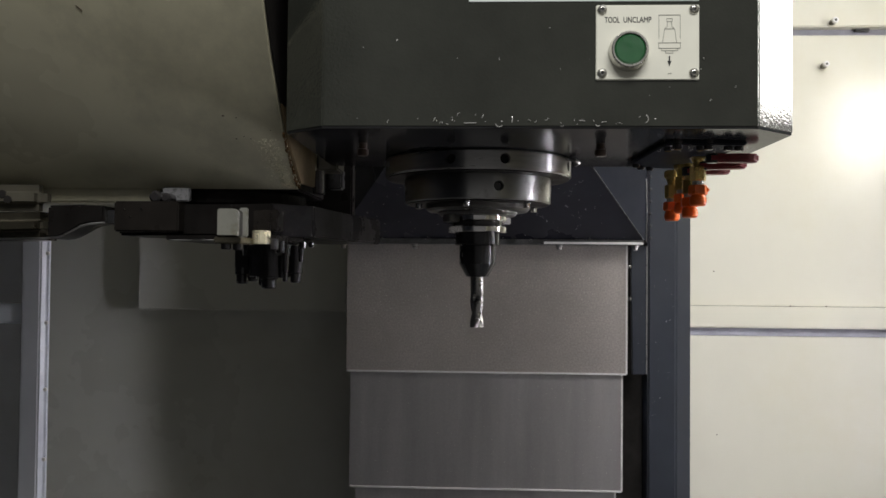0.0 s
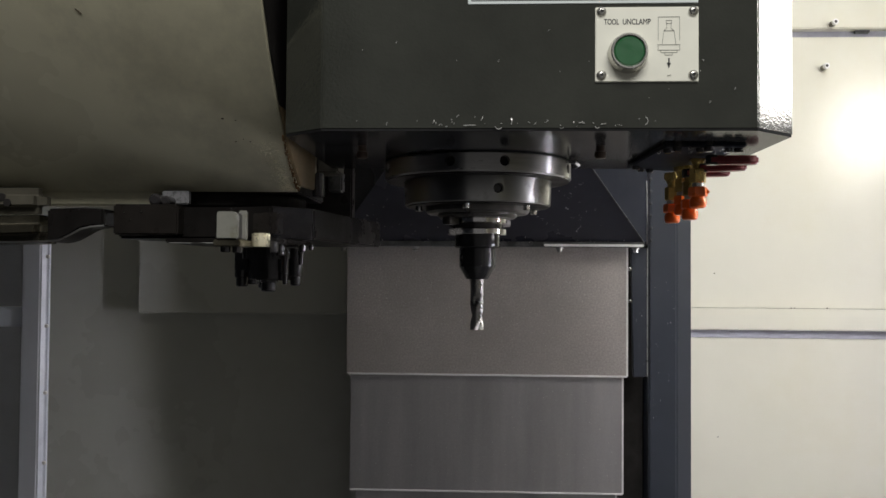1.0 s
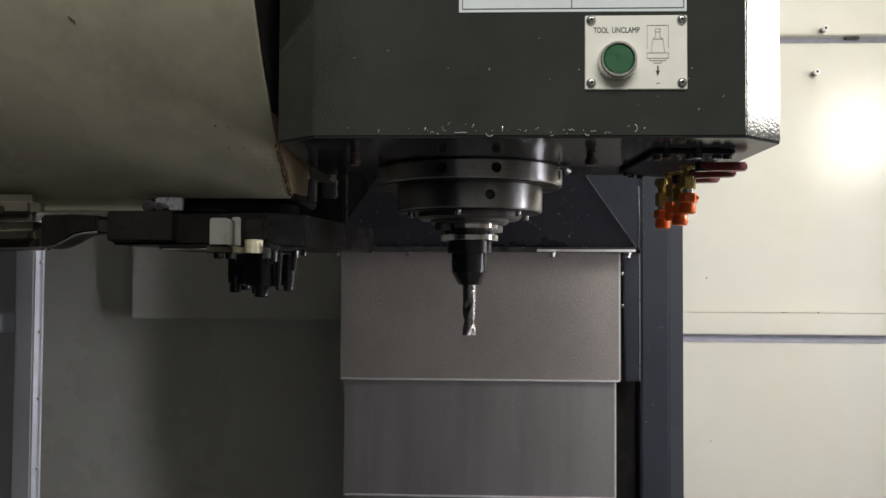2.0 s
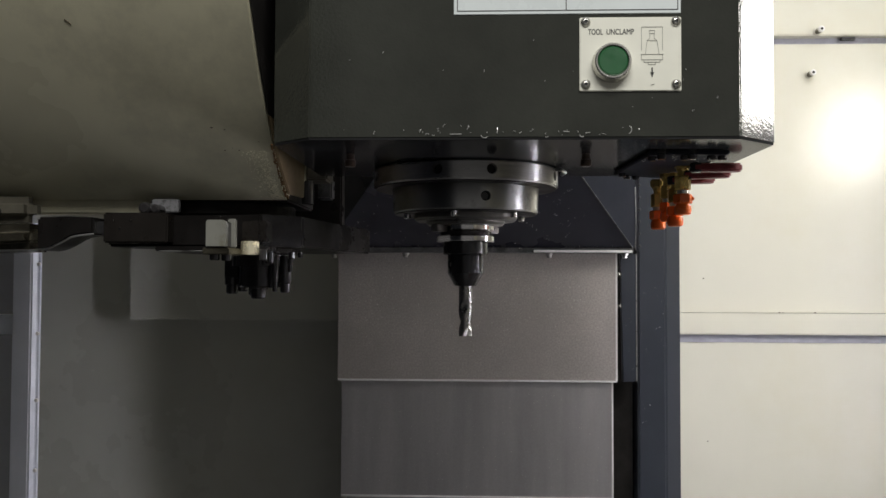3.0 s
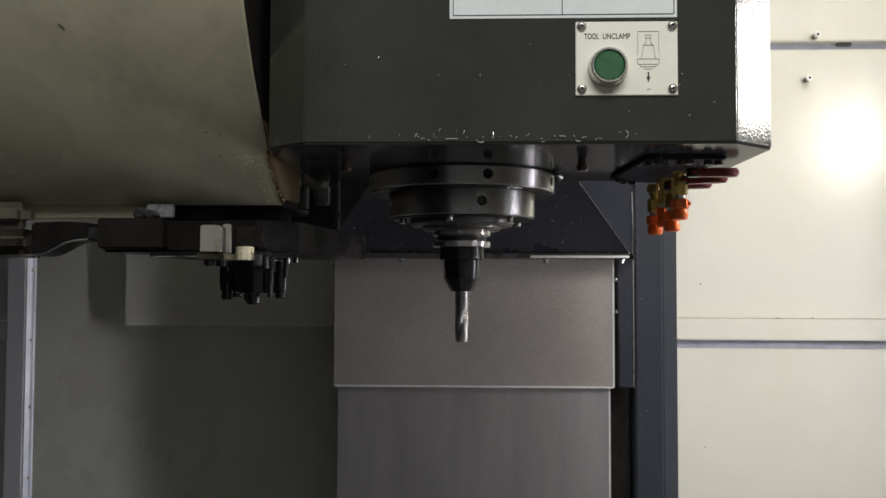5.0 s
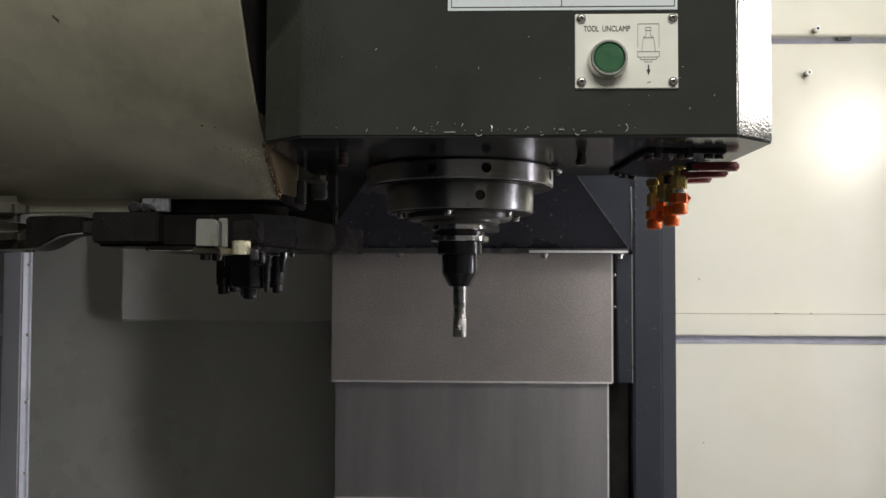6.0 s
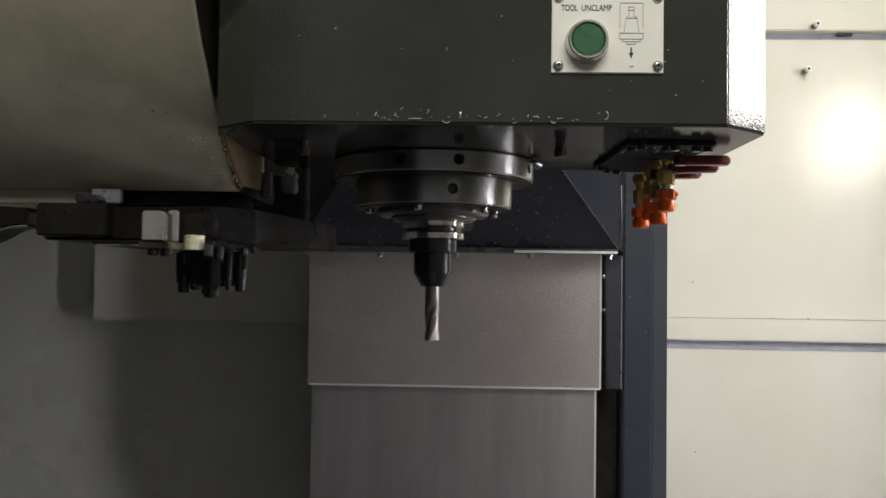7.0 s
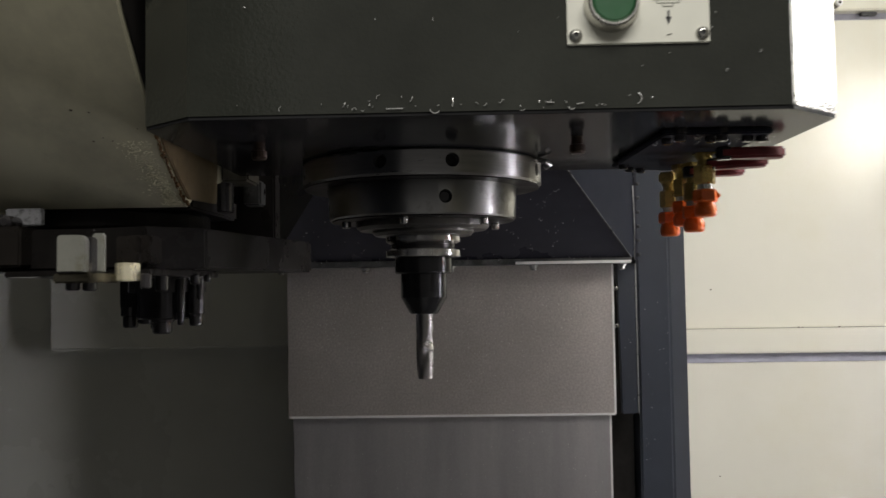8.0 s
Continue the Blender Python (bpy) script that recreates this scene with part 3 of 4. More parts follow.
def round_screw(parent, x, z, y=-0.002):
    s = part("screw", lathe([(0, 0.0012), (0.0012, 0.0012), (0.0016, 0.0026), (0.0030, 0.0022), (0.0040, 0.0008), (0.0041, 0.0)], 20, pose(x, y, z, 90)), "chrome", parent, "", 50)
    part("socket", rod(0.0015, 0.0010, 0.0016, 6, 0.0001, pose(x, y, z, 90)), "ink", s)


def control_plate():
    t = thing("button_plate", 0.139, 0.702, 1.687, "cream metal plate with a green push button and black lettering", "control plate")
    part("plate", box(-0.042, 0.042, -0.002, 0.0006, -0.031, 0.031, 0.0006), "plate", t)
    for x in (-0.037, 0.0375):
        for z in (-0.0255, 0.0270):
            round_screw(t, x, z)
    flat_text("TOOL", 0.0066, -0.0350, 0.0164, -0.00215, 0.0123, t)
    flat_text("UNCLAMP", 0.0066, -0.0199, 0.0164, -0.00215, 0.0227, t)
    y = -0.0022
    b = lines([(0.0092, 0.0030), (0.0092, 0.0225), (0.0265, 0.0225), (0.0265, 0.0030)], y)
    b = lines([(0.0085, -0.0005), (0.0272, -0.0005)], y, bm=b)
    b = lines([(0.0090, -0.0005), (0.0090, -0.0050), (0.0266, -0.0050), (0.0266, -0.0005)], y, bm=b)
    b = lines([(0.0112, -0.0050), (0.0112, -0.0070), (0.0244, -0.0070), (0.0244, -0.0050)], y, bm=b)
    b = lines([(0.0146, -0.0070), (0.0146, -0.0090), (0.0206, -0.0090), (0.0206, -0.0070)], y, bm=b)
    b = lines([(0.0122, -0.0005), (0.0138, 0.0110), (0.0160, 0.0130), (0.0160, 0.0170)], y, bm=b)
    b = lines([(0.0236, -0.0005), (0.0220, 0.0110), (0.0196, 0.0130), (0.0196, 0.0170)], y, bm=b)
    b = lines([(0.0138, 0.0110), (0.0220, 0.0110)], y, bm=b)
    b = lines([(0.0156, 0.0170), (0.0200, 0.0170), (0.0200, 0.0195), (0.0156, 0.0195), (0.0156, 0.0170)], y, bm=b)
    part("symbol", b, "grey_ink", t)
    b = line(0.0178, -0.0115, 0.0178, -0.0160, y, 0.0011)
    f = front_prism([(0.0162, -0.0155), (0.0194, -0.0155), (0.0178, -0.0200)], y - 0.0002, y + 0.0002)
    part("arrow", merge(b, f), "ink", t)
    bx, bz = -0.0157, -0.0080
    part("bezel", lathe([(0.0118, 0.004), (0.0126, 0.0100), (0.0131, 0.0106), (0.0142, 0.0106), (0.0150, 0.0096), (0.0158, 0.003), (0.0162, 0.002), (0.0162, 0.0), (0.0118, 0.0), (0.0118, 0.004)], 48, pose(bx, -0.002, bz, 90)), "chrome", t, "chrome push button bezel", 30)
    part("button", lathe([(0, 0.0098), (0.0112, 0.0098), (0.0123, 0.0090), (0.0124, 0.003), (0, 0.003)], 48, pose(bx, -0.002, bz, 90)), "green", t, "green plastic push button", 30)
    part("mark", lines([(0.0165, -0.0262), (0.0195, -0.0255)], y, 0.0003), "smear", t)


def warning_label():
    t = thing("instruction_label", 0.0865, 0.702, 1.7215, "pale grey printed label with black border lines", "label")
    part("sheet", box(-0.0945, 0.0945, -0.0008, 0.0003, 0.0, 0.115, 0.0003), "label", t)
    y = -0.0009
    b = lines([(-0.0915, 0.1125), (-0.0915, 0.003), (0.0920, 0.003), (0.0920, 0.1125), (-0.0915, 0.1125)], y, 0.0007)
    b = line(-0.0005, 0.003, -0.0005, 0.1125, y, 0.0007, b)
    part("border", b, "ink", t)
    arc = [(-0.0492 + 0.0036 * math.cos(a), 0.0222 + 0.0036 * math.sin(a)) for a in [math.pi * k / 8 + math.pi for k in range(9)]]
    part("drawing", lines(arc, y, 0.0004), "ink", t)
    b = lines([(-0.027, 0.0185), (-0.027, 0.0225)], y, 0.0004)
    b = lines([(-0.0235, 0.0185), (-0.0235, 0.0225)], y, 0.0004, b)
    arc = [(0.021 + 0.010 * k / 6 * 2.0, 0.0160 + 0.0035 * math.sin(math.pi * (0.15 + 0.55 * k / 6))) for k in range(7)]
    part("drawing", b, "ink", t)
    b = lines(arc, y, 0.0005)
    b = lines([(0.041, 0.0172), (0.042, 0.0195), (0.040, 0.0188)], y, 0.0005, b)
    part("drawing", b, "ink", t)


# ---- coolant fittings ----
def coolant_nozzle():
    t = thing("coolant_nozzle", 0.2165, 0.842, 1.6185, "orange ball coolant nozzle on a brass hexagon fitting", "nozzle", "coolant nozzles")
    part("valve_body", lathe([(0, -0.012), (0.0055, -0.012), (0.0062, -0.010), (0.0062, 0.0), (0, 0.0)], 16), "brass", t, "", 40)
    part("elbow", box(-0.0068, 0.0068, -0.0068, 0.0068, -0.0095, 0.0, 0.0015), "brass", t)
    part("stem", lathe([(0, -0.016), (0.0050, -0.016), (0.0050, -0.0115), (0, -0.0115)], 16), "brass", t, "", 40)
    part("hexagon", lathe([(0, -0.0305), (0.0070, -0.0305), (0.0080, -0.0295), (0.0080, -0.0170), (0.0070, -0.0160), (0, -0.0160)], 6), "brass", t, "brass hexagon")
    part("ferrule", lathe([(0, -0.035), (0.0056, -0.035), (0.0056, -0.0302), (0, -0.0302)], 18), "chrome", t, "", 40)
    part("nozzle", lathe([(0, -0.0550), (0.0062, -0.0550), (0.0078, -0.0537), (0.0083, -0.0500), (0.0080, -0.0470), (0.0066, -0.0445), (0.0064, -0.0415), (0, -0.0415)], 24), "orange", t, "orange plastic ball nozzle", 35)
    part("collar", lathe([(0, -0.0442), (0.0082, -0.0442), (0.0095, -0.0430), (0.0095, -0.0362), (0.0084, -0.0345), (0, -0.0345)], 6), "orange", t, "orange hexagon collar")
    part("lug", box(0.006, 0.0108, -0.003, 0.003, -0.0410, -0.0370, 0.001), "orange", t)
    copy_thing(t, pose(0.2165, 0.874, 1.6090, 0, 0, 25))
    copy_thing(t, pose(0.2155, 0.902, 1.6155, 0, 0, 15))
    copy_thing(t, pose(0.2115, 0.930, 1.6090, 0, 0, 50))


def valve_handle():
    t = thing("valve_handle", 0.222, 0.812, 1.6065, "dark red vinyl covered valve lever", "valve handle", "valve handles")
    b = prism([(-0.004, -0.006), (0.012, -0.006), (0.026, -0.0082), (0.0395, -0.0075), (0.043, -0.004), (0.043, 0.004), (0.0395, 0.0075), (0.026, 0.0082), (0.012, 0.006), (-0.004, 0.006)], -0.0040, 0.0040, 0.0018, 3)
    part("grip", b, "red", t, "", 50)
    part("pivot", rod(0.006, -0.0045, 0.0045, 16, 0.001), "black", t)
    copy_thing(t, pose(0.220, 0.842, 1.6028, 0, -2, -3))
    copy_thing(t, pose(0.2135, 0.870, 1.6010, 0, -2, 4))


# ---- tool magazine and changer arm ----
PROFILE = [(0.872, 1.5805), (0.864, 1.5845), (0.838, 1.5985), (0.813, 1.614), (0.775, 1.648), (0.736, 1.690), (0.702, 1.735), (0.677, 1.772), (0.650, 1.820), (0.620, 1.900)]


def slope_y(z):
    """How far back the magazine's sloping underside lies at height z."""
    for (y0, z0), (y1, z1) in zip(PROFILE, PROFILE[1:]):
        if z <= z1:
            return y0 + (y1 - y0) * (z - z0) / (z1 - z0)
    return 0.620


def edge_x(z):
    """The magazine's side edge leans a little towards the head."""
    return min(-0.176, -0.186 + 0.02 * (z - 1.584))


def lean(b):
    for v in b.verts:
        if v.co.x > -0.5:
            v.co.x += edge_x(v.co.z) + 0.188
    return b


def magazine():
    t = thing("tool_magazine", -0.19, 0.874, 1.582, "oily cream painted tool magazine cover with a sloping underside", "tool magazine")
    off = Matrix.Translation((0.19, -0.874, -1.582))
    pts = PROFILE + [(0.620, 2.4), (1.05, 2.4), (1.05, 1.628), (0.905, 1.600)]
    b = lean(side_prism(pts, -1.09, -0.188, 0.0012))
    b.transform(off)
    part("cover", b, "cover_paint", t, "", 30)
    b = lean(side_prism([(0.866, 1.5865), (0.840, 1.6000), (0.816, 1.6150), (0.776, 1.6515), (0.938, 1.6515), (0.938, 1.5895)], -0.1875, -0.1845, 0.0008))
    b.transform(off)
    part("side_plate", b, "brown_edge", t, "brown rust-stained side plate")
    # thin dark sheet over the upper part of the cover's cream side
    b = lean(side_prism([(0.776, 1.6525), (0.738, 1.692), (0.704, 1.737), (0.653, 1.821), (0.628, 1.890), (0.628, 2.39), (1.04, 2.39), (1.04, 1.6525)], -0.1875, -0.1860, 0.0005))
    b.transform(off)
    part("side_sheet", b, "deep", t, "thin dark sheet on the cover side")
    b = box(-0.1845, -0.160, 0.958, 1.0, 1.612, 1.636, 0.002)
    b.transform(off)
    part("bracket", b, "dull", t, "dull olive bracket")
    b = rod(0.012, 1.585, 1.615, 20, 0.001, pose(-0.19, 0.975, 0))
    b.transform(off)
    part("pin", b, "black", t)
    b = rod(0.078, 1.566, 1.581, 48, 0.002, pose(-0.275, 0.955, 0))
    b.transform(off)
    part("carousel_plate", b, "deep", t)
    b = box(-1.08, -0.335, 0.874, 1.03, 1.566, 1.583, 0.002)
    b.transform(off)
    part("lower_frame", b, "cover_paint", t)
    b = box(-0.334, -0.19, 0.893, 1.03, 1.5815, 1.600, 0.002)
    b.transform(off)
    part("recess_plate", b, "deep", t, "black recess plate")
    b = box(-0.245, -0.160, 1.065, 1.09, 1.564, 1.648, 0.002)
    b.transform(off)
    part("drive_block", b, "grip_grey", t, "oily dark drive block")
    b = box(-0.187, -0.169, 1.042, 1.064, 1.598, 1.6235, 0.002)
    b.transform(off)
    part("stop_block", b, "lip", t, "dull dark stop block")
    b = box(-0.320, -0.2925, 0.845, 0.853, 1.5660, 1.5795, 0.001)
    b.transform(off)
    part("speckled_block", b, "speckle", t, "speckled bare metal block")
    for x, r in ((-0.3185, 0.0060), (-0.3080, 0.0050)):
        b = rod(r, 0, 0.02, 18, 0.002, pose(x, 0.841, 1.5690 - (0.0065 - r), 90))
        b.transform(off)
        part("roller", b, "black", t)
    b = box(-0.62, -0.436, 0.83, 0.856, 1.555, 1.5815, 0.009, 5)
    b.transform(off)
    part("bearing_block", b, "dull", t)
    for x, z in ((-0.478, 1.571), (-0.472, 1.5655)):
        b = rod(0.0042, 0, 0.003, 14, 0.0004, pose(x, 0.832, z, 90))
        b.transform(off)
        part("bolt_hole", b, "deep", t)


def crust():
    """Dried grains and flaking paint by the magazine's lower corner."""
    rnd = random.Random(9)
    b = bmesh.new()
    for k in range(620):
        u = abs(rnd.gauss(0, 0.007))
        h = rnd.random() ** 1.4 * 0.055
        r = rnd.uniform(0.0003, 0.0009) * (1.2 - h * 12)
        z = 1.5825 + h * 0.725
        y = slope_y(z)
        g = bmesh.new()
        bmesh.ops.create_icosphere(g, subdivisions=1, radius=max(0.0003, r))
        g.transform(Matrix.Translation((edge_x(z) - 0.0035 - u - 0.35 * h * rnd.random(), y - 0.0004, z)) @ pose(0, 0, 0, 46) @ Matrix.Diagonal((1.2, 1.0, 0.5, 1)))
        b = merge(b, g)
    tagged(part("dried_coolant_crust", b, "crumb"), "pale dried coolant grains on the magazine corner", "residue", "", "stuff")
    b = bmesh.new()
    for k in range(26):
        h0, h1 = 0.062 * k / 26, 0.062 * (k + 1.2) / 26
        a, c = rnd.uniform(-0.0012, 0.0012), rnd.uniform(-0.0012, 0.0012)
        b = tube_along([(edge_x(1.5825 + h0 * 0.725) + a, slope_y(1.5825 + h0 * 0.725), 1.5825 + h0 * 0.725), (edge_x(1.5825 + h1 * 0.725) + c, slope_y(1.5825 + h1 * 0.725), 1.5825 + h1 * 0.725)], rnd.uniform(0.0004, 0.0016), 5, b)
    tagged(part("rust_flakes", b, "rust"), "brown rust flakes along the magazine edge", "rust", "", "stuff")


def changer_arm():
    t = thing("tool_changer_arm", -0.235, 0.94, 1.54, "oily black double tool changer arm with grippers", "tool changer")
    off = Matrix.Translation((0.235, -0.94, -1.54))

    def add(name, b, mat, label="", smooth=None):
        b.transform(off)
        return part(name, b, mat, t, label, smooth)
    add("arm", prism([(-0.360, 0.835), (-0.30, 0.832), (-0.245, 0.83), (-0.20, 0.815), (-0.165, 0.85), (-0.150, 0.95), (-0.125, 1.08), (-0.20, 1.10), (-0.28, 1.02), (-0.34, 0.92), (-0.360, 0.90)], 1.5305, 1.562, 0.002), "arm")
    add("gripper_block", box(-0.3565, -0.292, 0.815, 0.87, 1.5335, 1.5635, 0.0015), "grip_grey")
    for x, z in ((-0.3455, 1.5555), (-0.3395, 1.5480), (-0.3285, 1.5560)):
        add("rivet", rod(0.0007, 0, 0.002, 8, 0.0002, pose(x, 0.8155, z, 90)), "bright")
    add("side_block", box(-0.2070, -0.1905, 0.800, 0.83, 1.5345, 1.5545, 0.001), "grip_grey")
    # the glimmer along the strip's lower edge, put in as bright metal
    add("strip_edge", tube_along([(-0.300, 0.8150, 1.5253), (-0.270, 0.8072, 1.5252), (-0.238, 0.7998, 1.5252)], 0.0007, 6), "ring", "bright lower edge, a highlight put in as a thin tube")
    add("base_strip", prism([(-0.305, 0.817), (-0.235, 0.80), (-0.19, 0.80), (-0.178, 0.90), (-0.20, 1.00), (-0.305, 0.93)], 1.5255, 1.5302, 0.001), "arm")
    r, x0, x1, z0, z1 = 0.0050, -0.2328, -0.2140, 1.5278, 1.5520
    rim = [(x0, z0), (x1 - 0.0006, z0)]
    rim += [(x1 - r + r * math.cos(radians(a)), z1 - r + r * math.sin(radians(a))) for a in range(0, 91, 15)]
    rim += [(x0 + 0.002 - 0.002 * math.sin(radians(a)), z1 - 0.002 + 0.002 * math.cos(radians(a))) for a in range(0, 91, 30)]
    add("white_pad", front_prism(rim, 0.750, 0.757, 0.0005), "white_block", "matt white gripper pad")
    add("pad_back", box(-0.2200, -0.2122, 0.774, 0.779, 1.5275, 1.5545, 0.001), "white_block")
    add("pad_spacer", box(-0.228, -0.2165, 0.758, 0.79, 1.5275, 1.5515, 0.001), "black")
    add("pad_base", box(-0.2365, -0.212, 0.752, 0.80, 1.5205, 1.5270, 0.001), "cast")
    add("latch", prism([(-0.2135, 0.795), (-0.2095, 0.790), (-0.2050, 0.7885), (-0.1990, 0.791), (-0.1965, 0.80), (-0.2135, 0.80)], 1.5215, 1.5345, 0.0006), "straw", "yellowed bright steel latch")
    add("latch_post", box(-0.2125, -0.1965, 0.795, 0.82, 1.535, 1.5535, 0.001), "grip_grey")
    for x, y, r, z in ((-0.229, 0.765, 0.0046, 1.5155), (-0.219, 0.768, 0.0046, 1.5150), (-0.193, 0.80, 0.004, 1.516), (-0.198, 0.845, 0.005, 1.514), (-0.182, 0.875, 0.004, 1.519), (-0.175, 0.885, 0.003, 1.521)):
        add("bolt", rod(r, z, 1.527, 14, 0.001, pose(x, y, 0)), "black")
    add("hub", lathe([(0, 1.4885), (0.0255, 1.4885), (0.027, 1.490), (0.027, 1.512), (0.034, 1.5125), (0.034, 1.527), (0, 1.527)], 40, pose(-0.2365, 0.965, 0)), "black", "", 35)
    for x, y, r, z0 in ((-0.2760, 0.972, 0.0068, 1.4805), (-0.2690, 0.99, 0.0066, 1.483), (-0.2405, 0.955, 0.0085, 1.4755), (-0.2470, 0.968, 0.0085, 1.4785), (-0.2230, 0.945, 0.0040, 1.488), (-0.2085, 0.950, 0.0060, 1.4825), (-0.1985, 0.93, 0.0028, 1.506), (-0.2170, 0.935, 0.0030, 1.484)):
        add("cap_screw", lathe([(0, z0), (r * 0.8, z0), (r, z0 + 0.0015), (r, z0 + 0.010), (r * 1.25, z0 + 0.011), (r * 1.25, 1.524), (0, 1.524)], 20, pose(x + 0.003, y, 0)), "black", "", 35)
    add("cap_tower", box(-0.2800, -0.2610, 0.962, 0.985, 1.4965, 1.527, 0.003), "black")
    add("side_lug", box(-0.215, -0.2060, 0.945, 0.965, 1.502, 1.527, 0.002), "black")


def gripper_finger():
    t = thing("gripper_finger", -0.40, 0.86, 1.54, "oily curved cast metal gripper finger", "gripper")
    off = Matrix.Translation((0.40, -0.86, -1.54))
    b = front_prism([(-0.432, 1.5600), (-0.40, 1.5610), (-0.374, 1.5600), (-0.374, 1.5430), (-0.388, 1.5425), (-0.398, 1.5400), (-0.408, 1.5340), (-0.420, 1.5280), (-0.432, 1.5262)], 0.832, 0.875, 0.002)
    b.transform(off)
    part("finger", b, "arm", t, "oily black finger end", 40)
    b = front_prism([(-0.60, 1.5515), (-0.47, 1.5535), (-0.4325, 1.5545), (-0.4325, 1.5262), (-0.47, 1.5245), (-0.60, 1.5225)], 0.828, 0.885, 0.011, 5)
    b.transform(off)
    part("palm", b, "cast", t, "shiny cast metal palm", 60)
    # the finger's lower highlight, put in as a brighter metal tube
    part("lower_lip", tube_along([(-0.16, -0.026, -0.0150), (-0.07, -0.0265, -0.0140), (-0.035, -0.0265, -0.0132), (-0.019, -0.0268, -0.0110), (-0.008, -0.0268, -0.0058), (0.002, -0.0268, -0.0005), (0.012, -0.0268, 0.0018), (0.026, -0.0268, 0.0030)], 0.0010, 6), "ring", t, "bright lower edge, a highlight put in as a thin tube")
    part("link", box(0.022, 0.036, -0.02, 0.0, 0.004, 0.016, 0.001), "ring", t)


# ---- swarf ----
def swarf():
    rnd = random.Random(4)

    def curl(bm, x, y, z, s):
        a0, sweep = rnd.uniform(0, 6.28), rnd.uniform(0.4, 3.6)
        pts = []
        for k in range(5):
            a = a0 + sweep * k / 4
            pts.append((x + s * math.cos(a), y - 0.0006 * rnd.random(), z + s * math.sin(a)))
        return tube_along(pts, 0.00022, 4, bm)
    b = bmesh.new()
    for k in range(34):
        x = min(0.145, max(-0.10, rnd.gauss(0.03, 0.06)))
        z = 1.6195 + abs(rnd.gauss(0, 0.0035))
        b = curl(b, x, 0.7010, z, rnd.choice((0.0004, 0.0006, 0.0009, 0.0016)) * rnd.uniform(0.7, 1.2))
    for k in range(16):
        b = curl(b, rnd.uniform(-0.12, 0.22), 0.7012, rnd.uniform(1.63, 1.70), rnd.uniform(0.0003, 0.0012))
    for k in range(30):
        b = curl(b, rnd.uniform(0.165, 0.245), rnd.uniform(0.755, 0.780), 1.6105 + rnd.uniform(-0.003, 0.002), rnd.uniform(0.0005, 0.0020))
    for x, z, dx, dz in ((0.0285, 1.6235, 0.0002, 0.0050), (0.0040, 1.6260, 0.0015, 0.0030), (0.104, 1.6215, 0.004, 0.0006), (-0.006, 1.6205, 0.010, 0.0002), (0.086, 1.6225, 0.005, -0.0006), (-0.036, 1.6235, 0.0015, 0.0028)):
        b = tube_along([(x - dx / 2, 0.7012, z - dz / 2), (x + 0.0003, 0.7006, z), (x + dx / 2, 0.7012, z + dz / 2)], 0.00032, 5, b)
    for x, z, r, a0 in ((0.0180, 1.6205, 0.0032, 3.4), (0.1365, 1.6240, 0.0036, -1.2), (0.099, 1.6200, 0.0020, 3.3)):
        b = tube_along([(x + r * math.cos(a0 + 0.45 * k), 0.7010, z + r * math.sin(a0 + 0.45 * k)) for k in range(6)], 0.00032, 5, b)
    tagged(part("metal_swarf", b, "swarf"), "fine bright metal chips stuck to the spindle head", "swarf", "", "stuff")
    b = bmesh.new()
    for k in range(120):
        u, w = rnd.uniform(0.04, 0.96), rnd.random() ** 0.7
        x0, x1 = -0.235 + 0.08 * w, 0.267 - 0.086 * w
        b = curl(b, x0 + (x1 - x0) * u, 1.377 - 0.118 * w - 0.002, 1.5495 + 0.086 * w, rnd.choice((0.0004, 0.0007, 0.0012, 0.0022)))
    for k in range(30):
        b = curl(b, rnd.uniform(-0.235, 0.265), 1.369, 1.549 + rnd.uniform(-0.002, 0.003), rnd.uniform(0.0004, 0.002))
    tagged(part("metal_swarf", b, "swarf"), "fine bright metal chips stuck to the black hood", "swarf", "", "stuff")
    b = bmesh.new()
    for k in range(26):
        b = curl(b, rnd.uniform(-0.19, 0.23), 1.4060, rnd.uniform(1.34, 1.52), rnd.uniform(0.0004, 0.0010))
    b = curl(b, 0.118, 1.4055, 1.482, 0.005)
    b = curl(b, 0.120, 1.4055, 1.474, 0.003)
    tagged(part("metal_swarf", b, "swarf"), "fine bright metal chips on the grey way cover", "swarf", "", "stuff")
    b = bmesh.new()
    for k in range(26):
        b = curl(b, rnd.uniform(0.290, 0.333), 1.4496, rnd.triangular(1.10, 1.52, 1.42), rnd.uniform(0.0003, 0.0009))
    for k in range(10):
        b = curl(b, rnd.uniform(0.259, 0.277), 1.4095, rnd.uniform(1.335, 1.53), rnd.uniform(0.0003, 0.0007))
    tagged(part("metal_swarf", b, "swarf"), "tiny bright metal chips on the dark machine column", "swarf", "", "stuff")


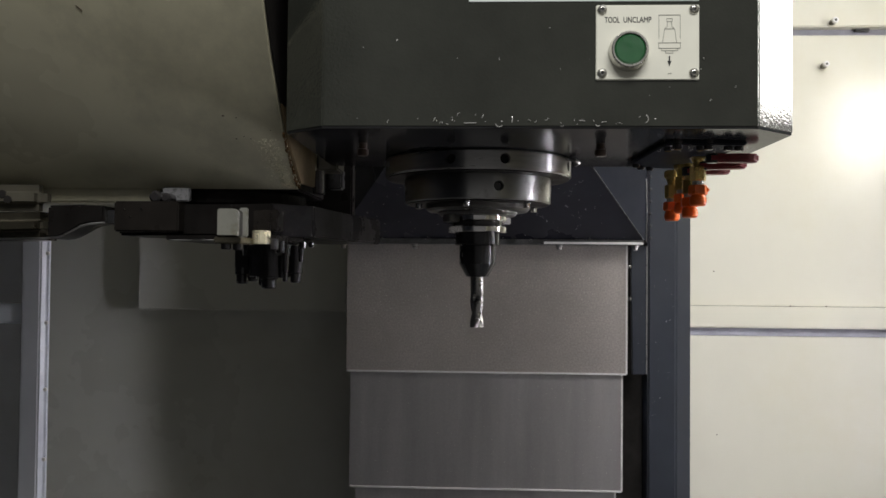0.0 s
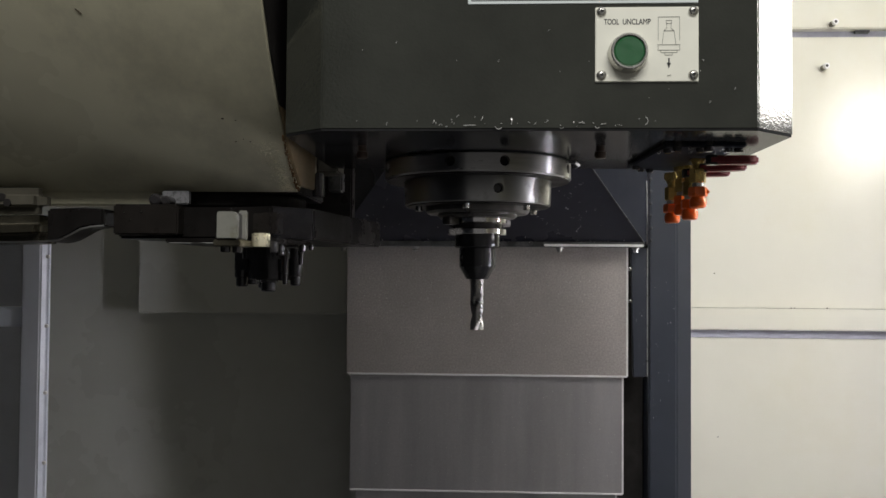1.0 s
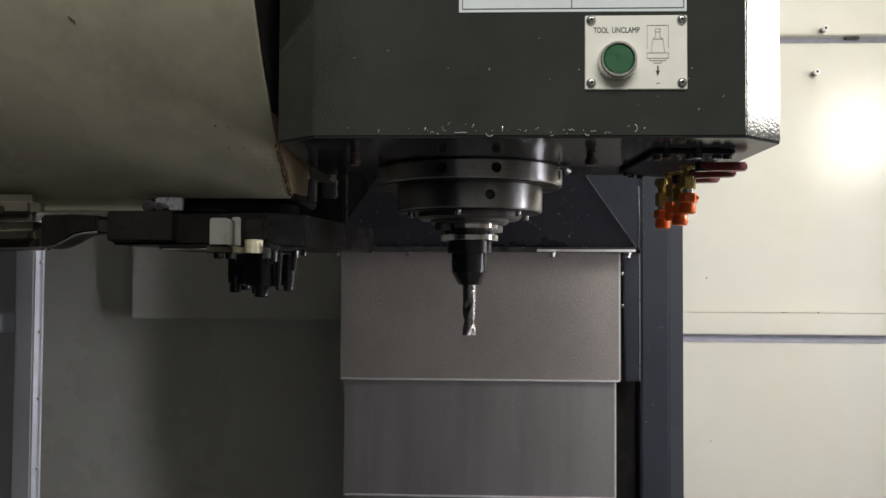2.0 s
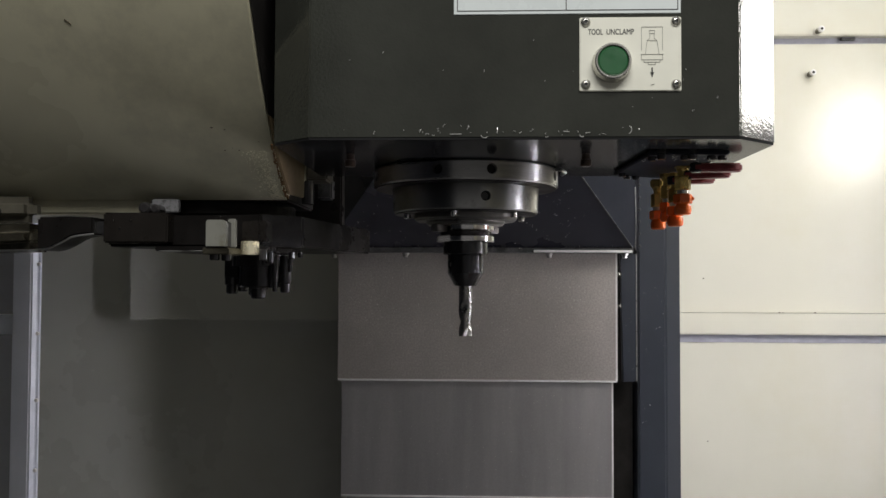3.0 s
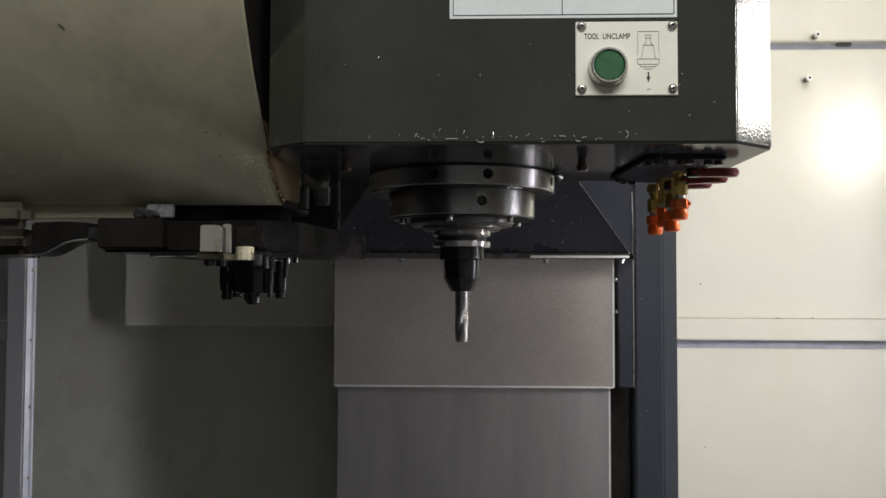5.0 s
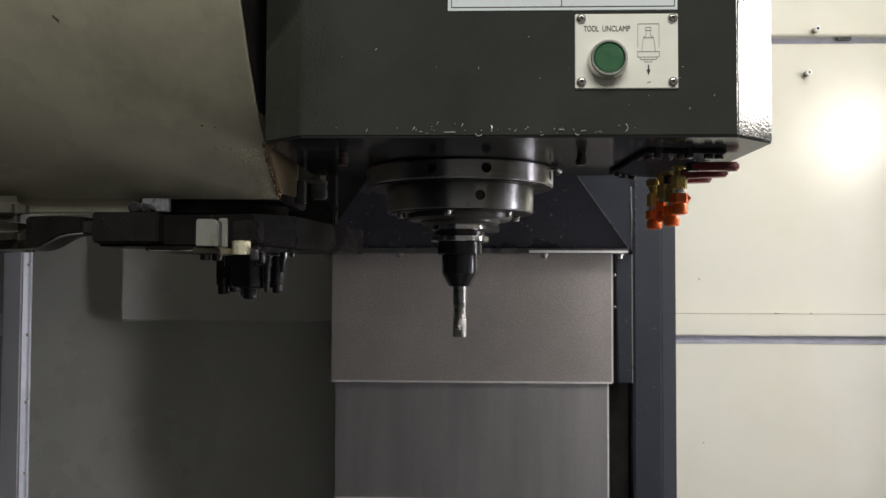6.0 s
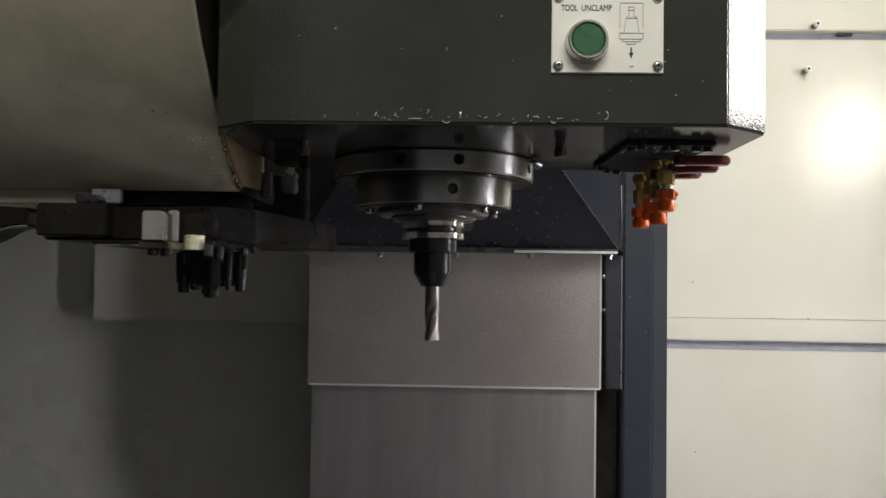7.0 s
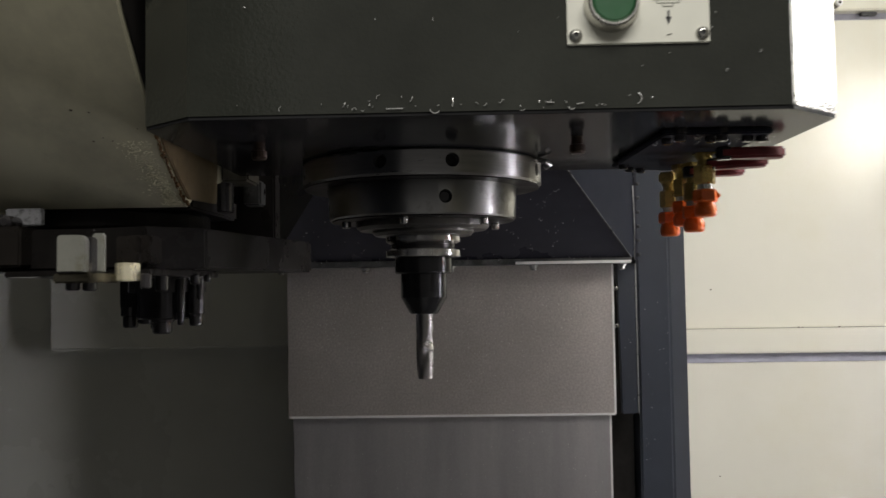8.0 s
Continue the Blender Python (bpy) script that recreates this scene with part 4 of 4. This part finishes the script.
def dirt():
    """Small dark marks on the magazine, the rail and the wall."""
    b = bmesh.new()
    for x, y, z, r in ((-0.239, 0.783, 1.6415, 0.0012), (-0.227, 0.784, 1.640, 0.0008), (-0.232, 0.803, 1.623, 0.0009), (-0.224, 0.801, 1.625, 0.0006), (-0.218, 0.803, 1.623, 0.0008), (-0.197, 0.795, 1.630, 0.0006), (0.575, 1.580, 1.437, 0.0016), (0.581, 1.580, 1.437, 0.0012), (0.640, 1.580, 1.437, 0.0016), (0.440, 1.5955, 1.500, 0.0014), (0.446, 1.5955, 1.196, 0.0012)):
        g = bmesh.new()
        bmesh.ops.create_icosphere(g, subdivisions=1, radius=r)
        g.transform(Matrix.Translation((x, y if x > 0 else slope_y(z), z)) @ Matrix.Diagonal((1.3, 0.6, 0.8, 1)))
        b = merge(b, g)
    b = tube_along([(x, slope_y(z), z) for x, z in ((-0.3465, 1.7235), (-0.3440, 1.7215), (-0.3420, 1.7195))], 0.0006, 5, b)
    tagged(part("dirt_specks", b, "speck"), "small dark dirt specks and a scratch on painted sheet metal", "dirt", "", "stuff")


def droplets():
    """Coolant droplets dried on the two upper sections of the way cover."""
    rnd = random.Random(21)
    b = bmesh.new()
    for k in range(1100):
        z = rnd.triangular(1.36, 1.525, 1.455) if rnd.random() < 0.8 else rnd.uniform(1.15, 1.32)
        x = rnd.uniform(-0.20, 0.23)
        r = rnd.uniform(0.00025, 0.0008) * rnd.uniform(0.6, 1.1)
        g = bmesh.new()
        bmesh.ops.create_icosphere(g, subdivisions=1, radius=r)
        g.transform(Matrix.Translation((x, 1.4069 if z > 1.3275 else 1.4149, z)) @ Matrix.Diagonal((1, 0.35, rnd.uniform(1, 1.5), 1)))
        b = merge(b, g)
    tagged(part("dried_droplets", b, "droplet", None, "", 60), "small dried coolant droplets on the way cover", "residue", "", "stuff")


enclosure()
post()
wall_fittings()
work_lamp()
spindle_head()
hood()
way_cover()
column()
spindle_housing()
nose = spindle_nose()
holder = tool_holder()
control_plate()
warning_label()
coolant_nozzle()
valve_handle()
magazine()
crust()
changer_arm()
gripper_finger()
swarf()
dirt()
droplets()


def motions():
    """The spindle stands still, then starts and runs up to speed."""
    start = round(SPIN * FPS)
    for ob, z in ((nose, 1.56), (holder, 1.5)):
        rows, turn = [(0.0, pose(0.0, 0.911, z))], 0.0
        for f in range(start, 8 * FPS + 1):
            rows.append((f / FPS, pose(0.0, 0.911, z, 0, 0, turn)))
            turn += min(TOP, 12.0 + (f - start) * 9.0)
        walk(ob, rows)


motions()
